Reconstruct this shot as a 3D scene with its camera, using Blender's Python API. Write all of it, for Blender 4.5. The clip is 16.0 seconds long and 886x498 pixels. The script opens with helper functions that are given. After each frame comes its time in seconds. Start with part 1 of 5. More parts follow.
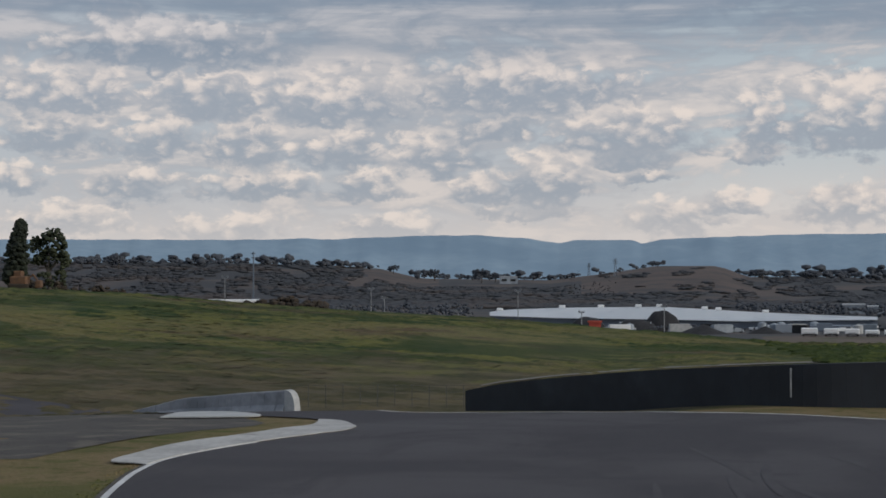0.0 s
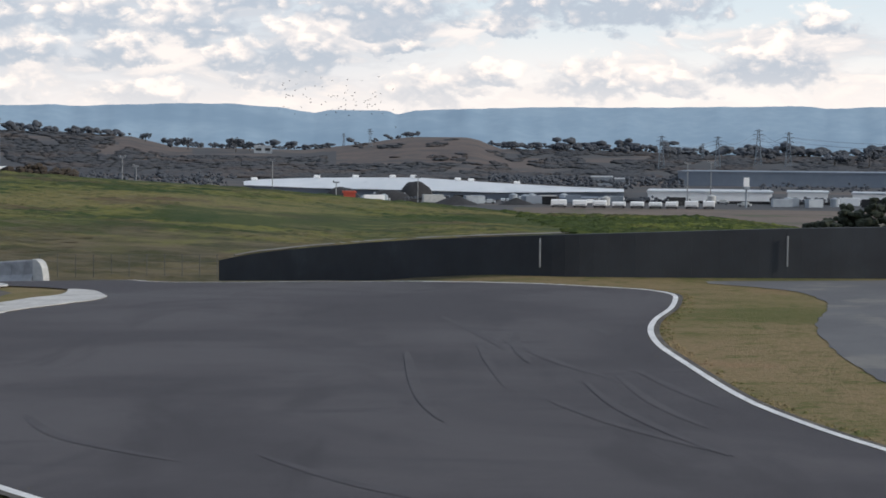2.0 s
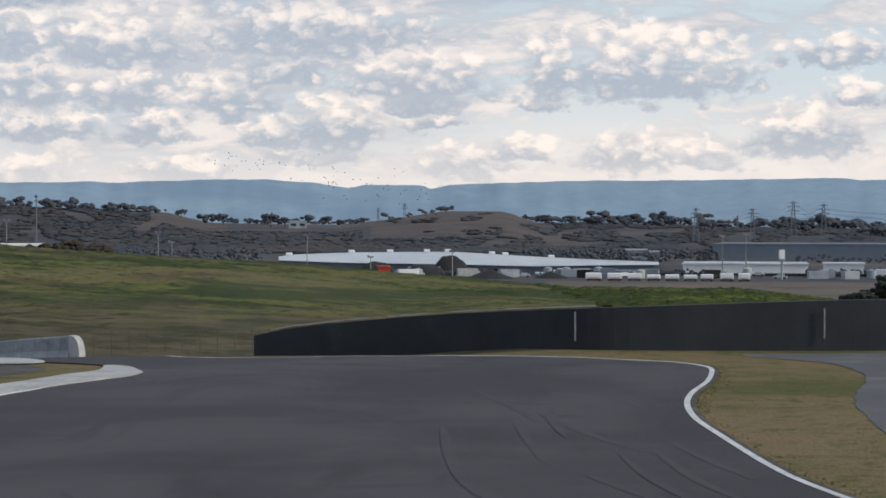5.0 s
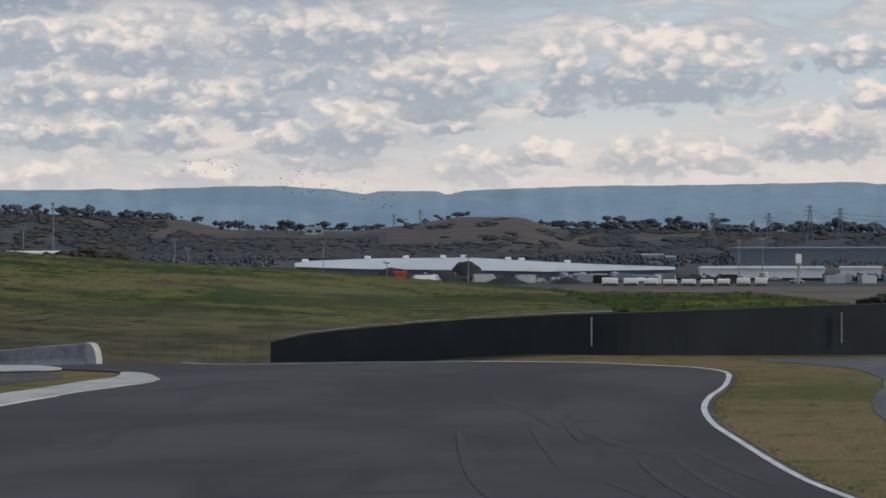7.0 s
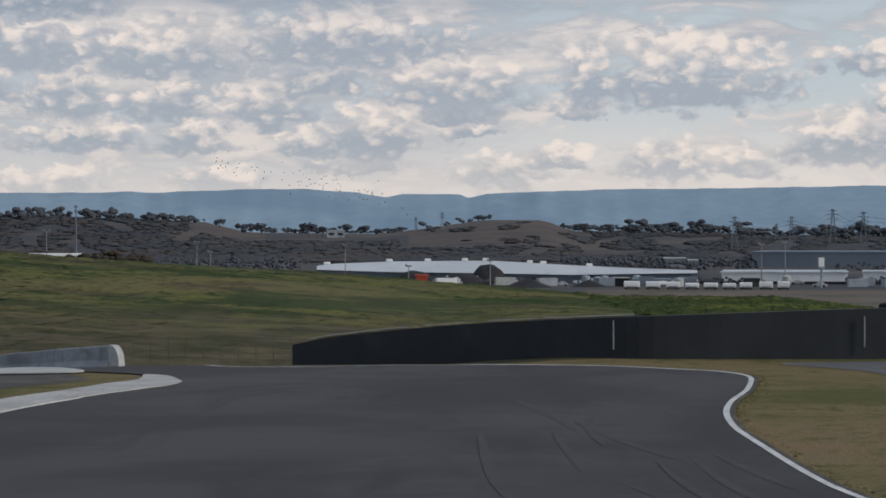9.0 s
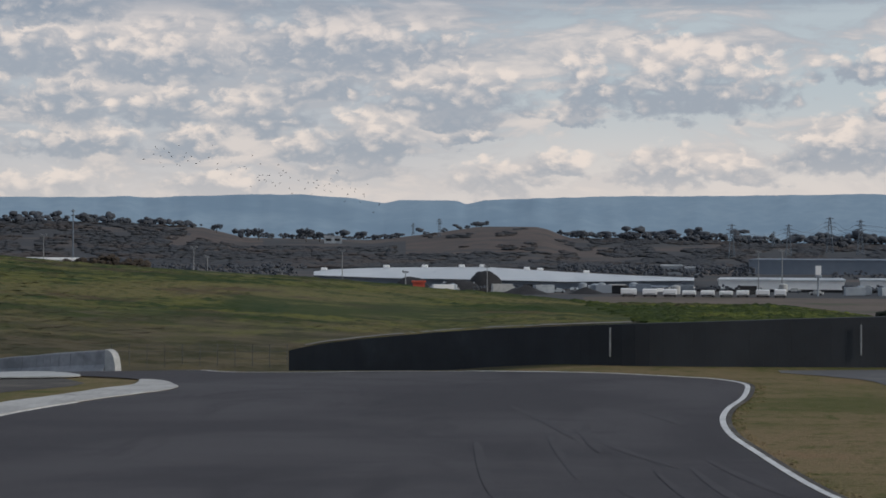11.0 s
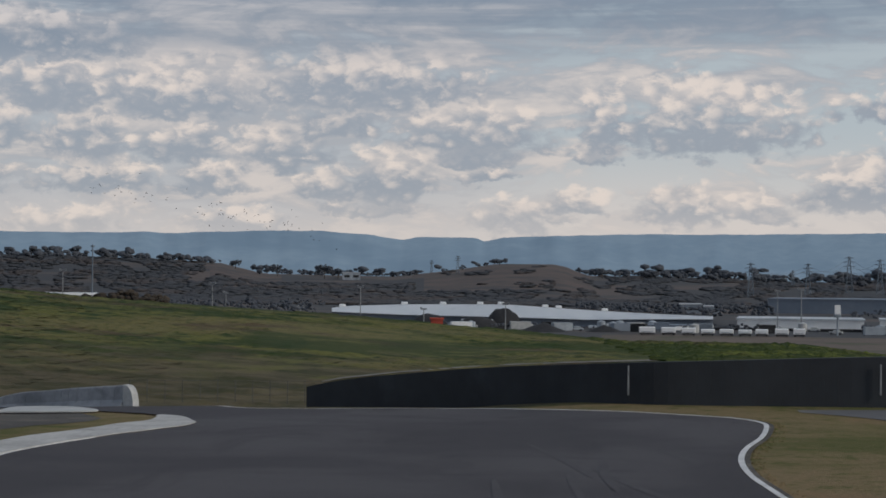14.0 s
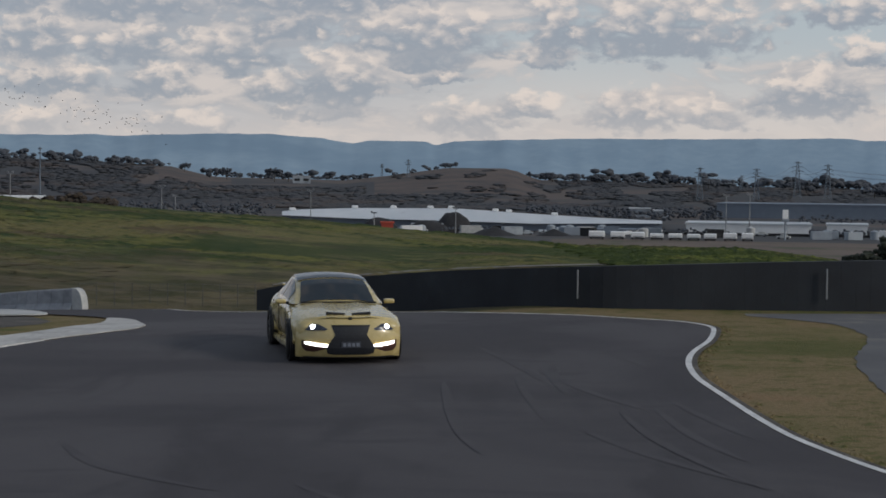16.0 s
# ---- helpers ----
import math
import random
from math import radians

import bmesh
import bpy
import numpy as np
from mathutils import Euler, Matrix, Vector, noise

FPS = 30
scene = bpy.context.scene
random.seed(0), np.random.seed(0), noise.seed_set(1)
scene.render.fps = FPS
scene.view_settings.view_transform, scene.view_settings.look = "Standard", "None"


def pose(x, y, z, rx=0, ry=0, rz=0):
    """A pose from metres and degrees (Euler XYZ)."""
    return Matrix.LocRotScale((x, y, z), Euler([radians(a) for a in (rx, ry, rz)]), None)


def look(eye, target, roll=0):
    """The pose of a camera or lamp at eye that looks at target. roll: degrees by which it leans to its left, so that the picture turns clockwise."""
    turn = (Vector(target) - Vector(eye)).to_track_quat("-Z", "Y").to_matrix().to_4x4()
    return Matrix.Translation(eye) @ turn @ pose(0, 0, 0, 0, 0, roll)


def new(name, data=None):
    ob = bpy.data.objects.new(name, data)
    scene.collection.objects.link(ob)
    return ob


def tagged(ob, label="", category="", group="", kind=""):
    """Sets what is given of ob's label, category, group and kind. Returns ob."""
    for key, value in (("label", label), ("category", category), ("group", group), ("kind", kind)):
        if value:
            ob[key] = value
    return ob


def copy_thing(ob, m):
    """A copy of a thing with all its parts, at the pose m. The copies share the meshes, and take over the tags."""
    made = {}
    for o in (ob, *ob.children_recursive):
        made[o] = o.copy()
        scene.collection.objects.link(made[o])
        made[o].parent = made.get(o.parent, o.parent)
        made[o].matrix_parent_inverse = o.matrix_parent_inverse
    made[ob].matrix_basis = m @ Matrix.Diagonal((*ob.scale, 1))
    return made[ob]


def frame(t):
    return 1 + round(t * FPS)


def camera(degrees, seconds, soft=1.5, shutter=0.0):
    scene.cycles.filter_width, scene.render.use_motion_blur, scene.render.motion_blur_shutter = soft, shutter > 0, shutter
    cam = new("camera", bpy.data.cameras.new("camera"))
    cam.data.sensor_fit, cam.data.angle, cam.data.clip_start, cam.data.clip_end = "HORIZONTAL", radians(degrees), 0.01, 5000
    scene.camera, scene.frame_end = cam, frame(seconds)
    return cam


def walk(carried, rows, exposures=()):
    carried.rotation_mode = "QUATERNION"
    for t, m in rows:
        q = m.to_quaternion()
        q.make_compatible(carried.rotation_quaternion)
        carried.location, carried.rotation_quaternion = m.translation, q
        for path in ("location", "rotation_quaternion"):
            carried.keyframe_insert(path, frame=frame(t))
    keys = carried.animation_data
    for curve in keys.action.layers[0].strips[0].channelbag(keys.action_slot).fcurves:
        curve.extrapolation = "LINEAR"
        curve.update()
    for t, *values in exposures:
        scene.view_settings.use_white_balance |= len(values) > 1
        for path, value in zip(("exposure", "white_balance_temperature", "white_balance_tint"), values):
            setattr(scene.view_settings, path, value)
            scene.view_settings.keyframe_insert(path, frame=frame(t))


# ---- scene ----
EYE = (0.0, 0.0, 3.15)

cam = camera(29.3, 16.0, soft=1.7)

# seconds, heading to the right of north, tilt, roll (degrees)
PATH = [
    (0, -7.866, 1.096, -0.172), (0.1, -8.503, -0.405, -0.247), (0.2, -8.589, -1.210, -0.197), (0.3, -8.199, -1.770, -0.809), (0.4, -7.304, -1.905, -0.725),
    (0.5, -6.501, -1.916, -0.046), (0.6, -4.873, -1.463, -0.366), (0.7, -3.362, -1.369, -0.242), (0.8, -1.763, -1.254, 0.108), (0.9, -1.377, -1.883, 0.346),
    (1, -0.508, -4.002, 1.030), (1.1, -0.548, -5.434, 0.841), (1.2, -0.980, -5.786, 0.834), (1.3, -0.946, -5.301, 0.542), (1.5, -0.985, -3.987, 0.656),
    (1.7, -0.860, -3.652, 0.110), (2, 0.421, -3.281, 0.422), (2.5, 0.682, -3.390, 0.495), (3, -0.331, -3.120, 0.225), (3.5, -0.000, -2.310, -0.000),
    (4, -0.885, -1.863, -0.093), (4.2, -0.725, -1.398, 0.047), (6.3, -0.826, -0.447, 0.001), (6.5, -0.658, -0.363, 0.028), (7, -1.298, -0.584, -0.218),
    (7.5, -1.618, -0.888, -0.073), (8, -1.845, -0.973, 0.161), (8.5, -2.045, -0.425, 0.021), (9, -2.035, -0.478, -0.135), (9.2, -2.041, -0.211, -0.166),
    (11.3, -1.931, -0.270, 0.184), (11.5, -1.828, -0.094, 0.022), (12, -2.129, -0.045, 0.153), (12.5, -2.667, 0.111, 0.301), (13, -2.740, -0.130, 0.297),
    (13.5, -2.894, 0.142, 0.214), (14, -2.568, 0.983, 0.486), (14.5, 0.120, 1.450, 0.522), (14.7, 0.631, 1.075, 0.555), (15, 1.146, 0.347, 0.551),
    (15.5, -0.133, -0.538, 0.528), (15.7, -1.039, -1.437, 0.723), (16, -0.860, -2.251, 0.647),
]


def aim(h, p, r):
    h, p = radians(h), radians(p)
    d = Vector((math.sin(h) * math.cos(p), math.cos(h) * math.cos(p), math.sin(p)))
    return look(EYE, Vector(EYE) + 10 * d, r)


EXPOSURES = [(0, -0.12), (0.6, -0.05), (1.0, 0.05), (1.2, 0.15), (1.5, 0.36), (2.0, 0.56), (3.0, 0.6), (4.0, 0.55),
             (6.5, 0.06), (9.0, 0.02), (12.5, -0.13), (14.5, -0.22), (15.0, -0.25), (16.0, -0.2)]
walk(cam, [(t, aim(h, p, r)) for t, h, p, r in PATH], EXPOSURES)


# ---- sky and sun ----
class Nodes:
    """A short hand for building node trees."""

    def __init__(self, tree):
        self.tree = tree

    def node(self, kind):
        return self.tree.nodes.new(kind)

    def put(self, socket, value):
        if isinstance(value, bpy.types.NodeSocket):
            self.tree.links.new(value, socket)
        elif value is not None:
            socket.default_value = value

    def math(self, op, a, b=None, c=None, clamp=False):
        n = self.node("ShaderNodeMath")
        n.operation, n.use_clamp = op, clamp
        for s, v in zip(n.inputs, (a, b, c)):
            self.put(s, v)
        return n.outputs[0]

    def ramp(self, x, lo, hi, a=0.0, b=1.0, kind="SMOOTHSTEP"):
        n = self.node("ShaderNodeMapRange")
        n.interpolation_type = kind
        for s, v in zip(n.inputs, (x, lo, hi, a, b)):
            self.put(s, v)
        return n.outputs[0]

    def mix(self, f, a, b, blend="MIX"):
        n = self.node("ShaderNodeMix")
        n.data_type, n.blend_type = "RGBA", blend
        self.put(n.inputs[0], f)
        for s, v in ((n.inputs[6], a), (n.inputs[7], b)):
            self.put(s, (*v, 1) if isinstance(v, tuple) and len(v) == 3 else v)
        return n.outputs[2]

    def noise(self, vec, scale, detail=4.0, rough=0.55, distort=0.0):
        n = self.node("ShaderNodeTexNoise")
        self.put(n.inputs["Vector"], vec)
        for k, v in (("Scale", scale), ("Detail", detail), ("Roughness", rough), ("Distortion", distort)):
            n.inputs[k].default_value = v
        return n.outputs["Fac"]

    def xyz(self, x, y, z=0.0):
        n = self.node("ShaderNodeCombineXYZ")
        for s, v in zip(n.inputs, (x, y, z)):
            self.put(s, v)
        return n.outputs[0]

    def add(self, a, b):
        n = self.node("ShaderNodeVectorMath")
        n.operation = "ADD"
        self.put(n.inputs[0], a), self.put(n.inputs[1], b)
        return n.outputs[0]

    def times(self, a, b):
        n = self.node("ShaderNodeVectorMath")
        n.operation = "MULTIPLY"
        self.put(n.inputs[0], a), self.put(n.inputs[1], b)
        return n.outputs[0]


SUN_AZ, SUN_EL = 106.0, 26.0

# large cloud banks (+) and clear gaps (-): azimuth, elevation, half widths in degrees, weight
BANKS = [
    (-11.0, 5.4, 12.0, 3.2, 0.16), (-2.0, 6.1, 5.0, 0.7, 0.08), (6.8, 6.45, 3.8, 0.6, 0.17), (5.8, 4.75, 4.4, 0.75, -0.24), (12.3, 3.7, 2.4, 0.5, 0.16),
    (6.2, 2.75, 2.3, 0.35, 0.10), (-1.3, 4.3, 1.8, 0.22, 0.12), (-1.0, 3.6, 1.2, 0.15, 0.10), (2.7, 4.4, 1.1, 0.18, 0.20), (3.2, 3.3, 3.4, 0.5, -0.12),
    (0.0, 9.6, 40.0, 1.4, 0.12), (14.0, 7.3, 4.0, 0.8, 0.07), (11.5, 5.0, 2.5, 0.6, -0.12)]


# cumulus clouds, the far low ones first: azimuth, elevation of the base, half width, height (degrees)
CLOUDS = [
    (-20.6, 1.9, 2.2, 0.9), (-15.0, 1.6, 2.4, 0.9), (-9.6, 1.7, 2.0, 0.7), (0.0, 1.85, 1.8, 1.1), (5.4, 2.2, 1.8, 1.25), (2.0, 2.4, 1.3, 0.75), (8.2, 2.1, 1.5, 0.9),
    (-4.9, 2.3, 2.0, 0.6), (11.2, 2.8, 2.4, 1.4), (-18.2, 3.1, 1.9, 1.15), (-22.2, 3.2, 1.3, 0.9), (-14.1, 3.1, 2.6, 1.0), (-10.4, 3.1, 1.5, 1.0), (-6.6, 2.9, 1.6, 0.9),
    (-4.4, 3.1, 1.9, 1.7), (-1.1, 3.45, 1.2, 0.55), (-1.6, 4.05, 1.9, 0.75), (2.5, 4.15, 1.2, 0.55), (13.2, 4.3, 1.5, 0.7)]
NEAR_CLOUDS = [
    (-20.8, 4.7, 2.2, 1.4), (-14.4, 4.4, 1.9, 1.6), (-11.4, 4.3, 1.7, 1.2), (-17.4, 4.6, 1.6, 1.2), (-8.0, 4.1, 2.0, 1.3), (-6.3, 5.1, 2.3, 1.3), (-1.6, 4.75, 3.3, 1.5),
    (-20.4, 6.1, 2.8, 1.6), (-15.6, 6.0, 2.6, 1.6), (-11.6, 5.9, 3.2, 1.7), (2.7, 5.0, 1.2, 1.7), (6.2, 4.95, 4.2, 2.0), (12.4, 5.6, 2.4, 0.8), (-5.2, 6.3, 5.0, 1.6),
    (-17.0, 7.6, 5.0, 1.3)]

# rows of cloud overhead: elevation of the base, height and width of the heaps in degrees
HEAPS = [(11.0, 2.0, 7.0), (15.0, 3.2, 11.0), (22.0, 5.5, 17.0), (34.0, 10.0, 25.0), (50.0, 14.0, 30.0)]


def make_sky():
    world = bpy.data.worlds.new("sky")
    scene.world = world
    world.use_nodes = True
    tree = world.node_tree
    tree.nodes.clear()
    g = Nodes(tree)
    way = g.node("ShaderNodeTexCoord").outputs["Generated"]
    sep = g.node("ShaderNodeSeparateXYZ")
    g.put(sep.inputs[0], way)
    deg = 180 / math.pi
    az = g.math("MULTIPLY", g.math("ARCTAN2", sep.outputs[0], sep.outputs[1]), deg)
    el = g.math("MULTIPLY", g.math("ARCSINE", sep.outputs[2]), deg)
    flat = g.times(way, (deg, deg, 0.0))
    # layers that wave up and down
    swell = g.noise(g.add(g.times(flat, (0.16, 0.16, 0)), g.xyz(0.0, 0.0, g.math("MULTIPLY", el, 0.10))), 1.0, 2.0, 0.5)
    lift = g.math("MULTIPLY", g.math("SUBTRACT", swell, 0.5), g.math("MULTIPLY", g.math("MINIMUM", g.math("MAXIMUM", el, 0.5), 10.0), 0.42))
    wavy = g.math("ADD", el, lift)

    bias = 0.0
    for ba, be, wa, we, k in BANKS:
        x = g.math("DIVIDE", g.math("SUBTRACT", az, ba), wa)
        y = g.math("DIVIDE", g.math("SUBTRACT", el, be), we)
        r = g.math("ADD", g.math("MULTIPLY", x, x), g.math("MULTIPLY", y, y))
        bias = g.math("MULTIPLY_ADD", g.math("EXPONENT", g.math("MULTIPLY", r, -1.0)), k, bias)

    high = g.ramp(el, 6.2, 9.8)
    shade = g.mix(high, (0.37, 0.425, 0.485), (0.20, 0.27, 0.355))
    bright = g.mix(high, (0.93, 0.84, 0.745), (0.71, 0.70, 0.69))
    veil = g.mix(g.ramp(el, 1.0, 5.5), (0.80, 0.755, 0.70), (0.53, 0.615, 0.645))
    veil = g.mix(g.ramp(az, 4.0, -6.0, 0.0, 0.6), veil, (0.50, 0.54, 0.58))
    veil = g.mix(g.ramp(el, 6.0, 30.0), veil, (0.27, 0.37, 0.47))
    # thin broken cloud behind the heaps
    low = g.noise(g.add(g.times(flat, (0.28, 0.28, 0)), g.xyz(0.0, 0.0, g.math("MULTIPLY", el, 0.95))), 1.0, 5.0, 0.6, 0.4)
    seen = g.mix(g.ramp(g.math("ADD", low, bias), 0.44, 0.62, 0.0, 0.9), veil, g.mix(g.ramp(low, 0.42, 0.66, 0.15, 0.75), shade, bright))
    # single clouds with a flat grey base and a bright billowing top
    spot = g.add(flat, g.xyz(0.0, 0.0, el))
    warp_a, warp_e = g.noise(g.times(spot, (0.75, 0.75, 0.9)), 1.0, 5.0, 0.55), g.noise(g.add(g.times(spot, (0.8, 0.8, 1.3)), (31.0, 7.0, 3.0)), 1.0, 5.0, 0.58)
    fluff = g.noise(g.add(g.times(spot, (1.3, 1.3, 2.2)), (3.0, 17.0, 5.0)), 1.0, 5.0, 0.6, 0.3)
    cell = g.node("ShaderNodeTexVoronoi")
    cell.feature = "SMOOTH_F1"
    cell.inputs["Scale"].default_value, cell.inputs["Smoothness"].default_value = 1.0, 0.35
    g.put(cell.inputs["Vector"], g.add(g.times(spot, (1.5, 1.5, 2.3)), g.xyz(g.math("MULTIPLY", fluff, 1.4), 0.0, g.math("MULTIPLY", warp_a, 1.2))))
    billow = g.math("SUBTRACT", 0.45, cell.outputs["Distance"])
    bump = g.math("ADD", g.math("MULTIPLY", billow, 0.9), g.math("MULTIPLY", g.math("SUBTRACT", fluff, 0.5), 2.3))
    az_w = g.math("MULTIPLY_ADD", g.math("SUBTRACT", warp_a, 0.5), 2.6, az)
    el_w = g.math("MULTIPLY_ADD", g.math("SUBTRACT", warp_e, 0.5), 1.3, el)
    for ca, ce, wide, tall in CLOUDS + NEAR_CLOUDS:
        x = g.math("DIVIDE", g.math("SUBTRACT", az_w, ca), wide)
        y = g.math("DIVIDE", g.math("SUBTRACT", el_w, ce), tall)
        sag = g.math("MAXIMUM", y, g.math("MULTIPLY", y, -2.0))
        full = g.math("SUBTRACT", g.math("ADD", bump, 1.0), g.math("MULTIPLY_ADD", x, x, g.math("MULTIPLY", sag, sag)))
        lit = g.ramp(g.math("MULTIPLY_ADD", bump, 0.95, y), -0.18, 0.9)
        seen = g.mix(g.ramp(full, -0.1, 0.7, 0.0, 0.94), seen, g.mix(lit, shade, bright))
    # rows of heaped cloud overhead
    for i, (base, tall, wide) in enumerate(HEAPS):
        wave = g.noise(g.add(g.times(flat, (1 / wide, 1 / wide, 0)), (0.0, 0.0, 7.3 * i)), 1.0, 3.0, 0.6)
        drift = g.noise(g.add(g.times(flat, (0.45 / wide, 0.45 / wide, 0)), (0.0, 5.0, 3.7 * i)), 1.0, 2.0, 0.5)
        size = g.ramp(g.math("ADD", wave, bias), 0.43, 0.68, 0.0, 1.0, "LINEAR")
        k = 1.35 / tall
        puff = g.noise(g.add(g.times(flat, (0.9 * k, 0.9 * k, 0)), g.xyz(0.0, 0.0, g.math("MULTIPLY_ADD", wavy, 1.1 * k, 3.1 * i))), 1.0, 3.5, 0.46, 0.1)
        sag = g.math("MULTIPLY", g.math("SUBTRACT", drift, 0.5), 1.0 * tall)
        rise = g.math("SUBTRACT", wavy, g.math("ADD", sag, base))
        top = g.math("MULTIPLY", g.math("POWER", size, 0.8), g.math("MULTIPLY_ADD", puff, 5.2 * tall, -0.95 * tall))
        left = g.math("SUBTRACT", top, rise)
        ragged = g.math("MULTIPLY_ADD", g.math("SUBTRACT", puff, 0.5), 0.9 * tall, rise)
        body = g.math("MULTIPLY", g.ramp(left, 0.0, 0.5 * tall), g.ramp(ragged, -0.2 * tall, 0.42 * tall))
        body = g.math("MULTIPLY", body, g.ramp(size, 0.0, 0.3))
        lit = g.ramp(g.math("MULTIPLY_ADD", left, -0.62 / tall, g.math("MULTIPLY", puff, 2.3)), 0.22, 1.12)
        lit = g.math("MULTIPLY", lit, g.ramp(rise, 0.0, 0.8 * tall, 0.3, 1.0))
        body = g.math("MULTIPLY", body, g.ramp(el, 9.0, 12.0))
        seen = g.mix(g.math("MULTIPLY", body, 0.92), seen, g.mix(lit, shade, bright))
    # long dark sheets high up
    sheet = g.noise(g.add(g.times(flat, (0.06, 0.06, 0)), g.xyz(0.0, 0.0, g.math("MULTIPLY", el, 1.1))), 1.0, 5.0, 0.55, 0.3)
    sheet = g.math("MULTIPLY", g.ramp(sheet, 0.40, 0.60), g.ramp(el, 6.6, 9.0, 0.0, 0.75))
    seen = g.mix(sheet, seen, (0.24, 0.315, 0.40))
    # towards the horizon the clouds melt into pale haze
    seen = g.mix(g.ramp(el, 3.2, 1.0, 0.0, 0.55), seen, (0.80, 0.755, 0.70))
    seen = g.mix(1.0, seen, (1.02, 0.99, 1.02), "MULTIPLY")
    nishita = g.node("ShaderNodeTexSky")
    nishita.sky_type, nishita.sun_disc = "NISHITA", False
    nishita.sun_elevation, nishita.sun_rotation = radians(SUN_EL), radians(SUN_AZ)
    clear = g.node("ShaderNodeBackground")
    g.put(clear.inputs[0], nishita.outputs[0])
    clear.inputs[1].default_value = 0.08
    overcast = g.node("ShaderNodeBackground")
    g.put(overcast.inputs[0], seen)
    overcast.inputs[1].default_value = 0.95
    both = g.node("ShaderNodeMixShader")
    both.inputs[0].default_value = 0.9
    g.put(both.inputs[1], clear.outputs[0]), g.put(both.inputs[2], overcast.outputs[0])
    out = g.node("ShaderNodeOutputWorld")
    g.put(out.inputs[0], both.outputs[0])


make_sky()

lamp = bpy.data.lights.new("sun", "SUN")
lamp.energy, lamp.angle, lamp.color = 1.7, radians(10), (1.0, 0.93, 0.83)
sun = new("sun", lamp)
a, e = radians(SUN_AZ), radians(SUN_EL)
sun.matrix_world = look((math.sin(a) * math.cos(e) * 50, math.cos(a) * math.cos(e) * 50, math.sin(e) * 50), (0, 0, 0))


# ---- materials ----
def material(name, dark, light, rough=0.8, scale=1.0, bump=0.0, metal=0.0, spot=None, spot_scale=0.2, cover=(0.5, 0.65), stretch=(1, 1, 1),
             glow=0.0, coat=0.0, space="Object", vary=0.0, fine=8.0, leafy=0.0):
    """A surface of two tones mixed by noise at two scales, with patches of a third tone."""
    m = bpy.data.materials.new(name)
    m.use_nodes = True
    g = Nodes(m.node_tree)
    b = m.node_tree.nodes["Principled BSDF"]
    p = g.node("ShaderNodeTexCoord").outputs[space] if space != "World" else g.node("ShaderNodeNewGeometry").outputs["Position"]
    p = g.times(p, stretch)
    n1, n2 = g.noise(p, scale, 5, 0.6), g.noise(p, scale * fine, 5, 0.65)
    f = g.ramp(g.math("ADD", g.math("MULTIPLY", n1, 0.55), g.math("MULTIPLY", n2, 0.45)), 0.36, 0.64)
    col = g.mix(f, dark, light)
    if spot:
        n3 = g.noise(p, spot_scale, 4, 0.6)
        col = g.mix(g.ramp(n3, *cover), col, spot)
    if vary:
        info = g.node("ShaderNodeObjectInfo").outputs["Random"]
        col = g.mix(g.math("MULTIPLY", info, vary), col, (0.02, 0.02, 0.02))
    g.put(b.inputs["Base Color"], col)
    b.inputs["Metallic"].default_value = metal
    g.put(b.inputs["Roughness"], g.ramp(n2, 0.3, 0.7, max(rough - 0.08, 0.02), min(rough + 0.08, 1.0)))
    if coat:
        b.inputs["Coat Weight"].default_value, b.inputs["Coat Roughness"].default_value = coat, 0.06
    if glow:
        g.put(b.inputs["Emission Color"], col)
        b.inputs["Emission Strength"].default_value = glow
    if leafy:
        # massed foliage scatters light mostly by its upper side
        n = g.node("ShaderNodeVectorMath")
        n.operation = "NORMALIZE"
        g.put(n.inputs[0], g.add(g.times(g.node("ShaderNodeNewGeometry").outputs["Normal"], (1 - leafy,) * 3), (0.0, 0.0, leafy)))
        g.put(b.inputs["Normal"], n.outputs[0])
    if bump:
        k = g.node("ShaderNodeBump")
        k.inputs["Strength"].default_value, k.inputs["Distance"].default_value = 1.0, bump
        g.put(k.inputs["Height"], n2)
        g.put(b.inputs["Normal"], k.outputs[0])
    return m


def glass(name, tint, rough=0.03):
    m = bpy.data.materials.new(name)
    m.use_nodes = True
    b = m.node_tree.nodes["Principled BSDF"]
    b.inputs["Base Color"].default_value = (*tint, 1)
    b.inputs["Roughness"].default_value = rough
    b.inputs["IOR"].default_value = 1.5
    return m


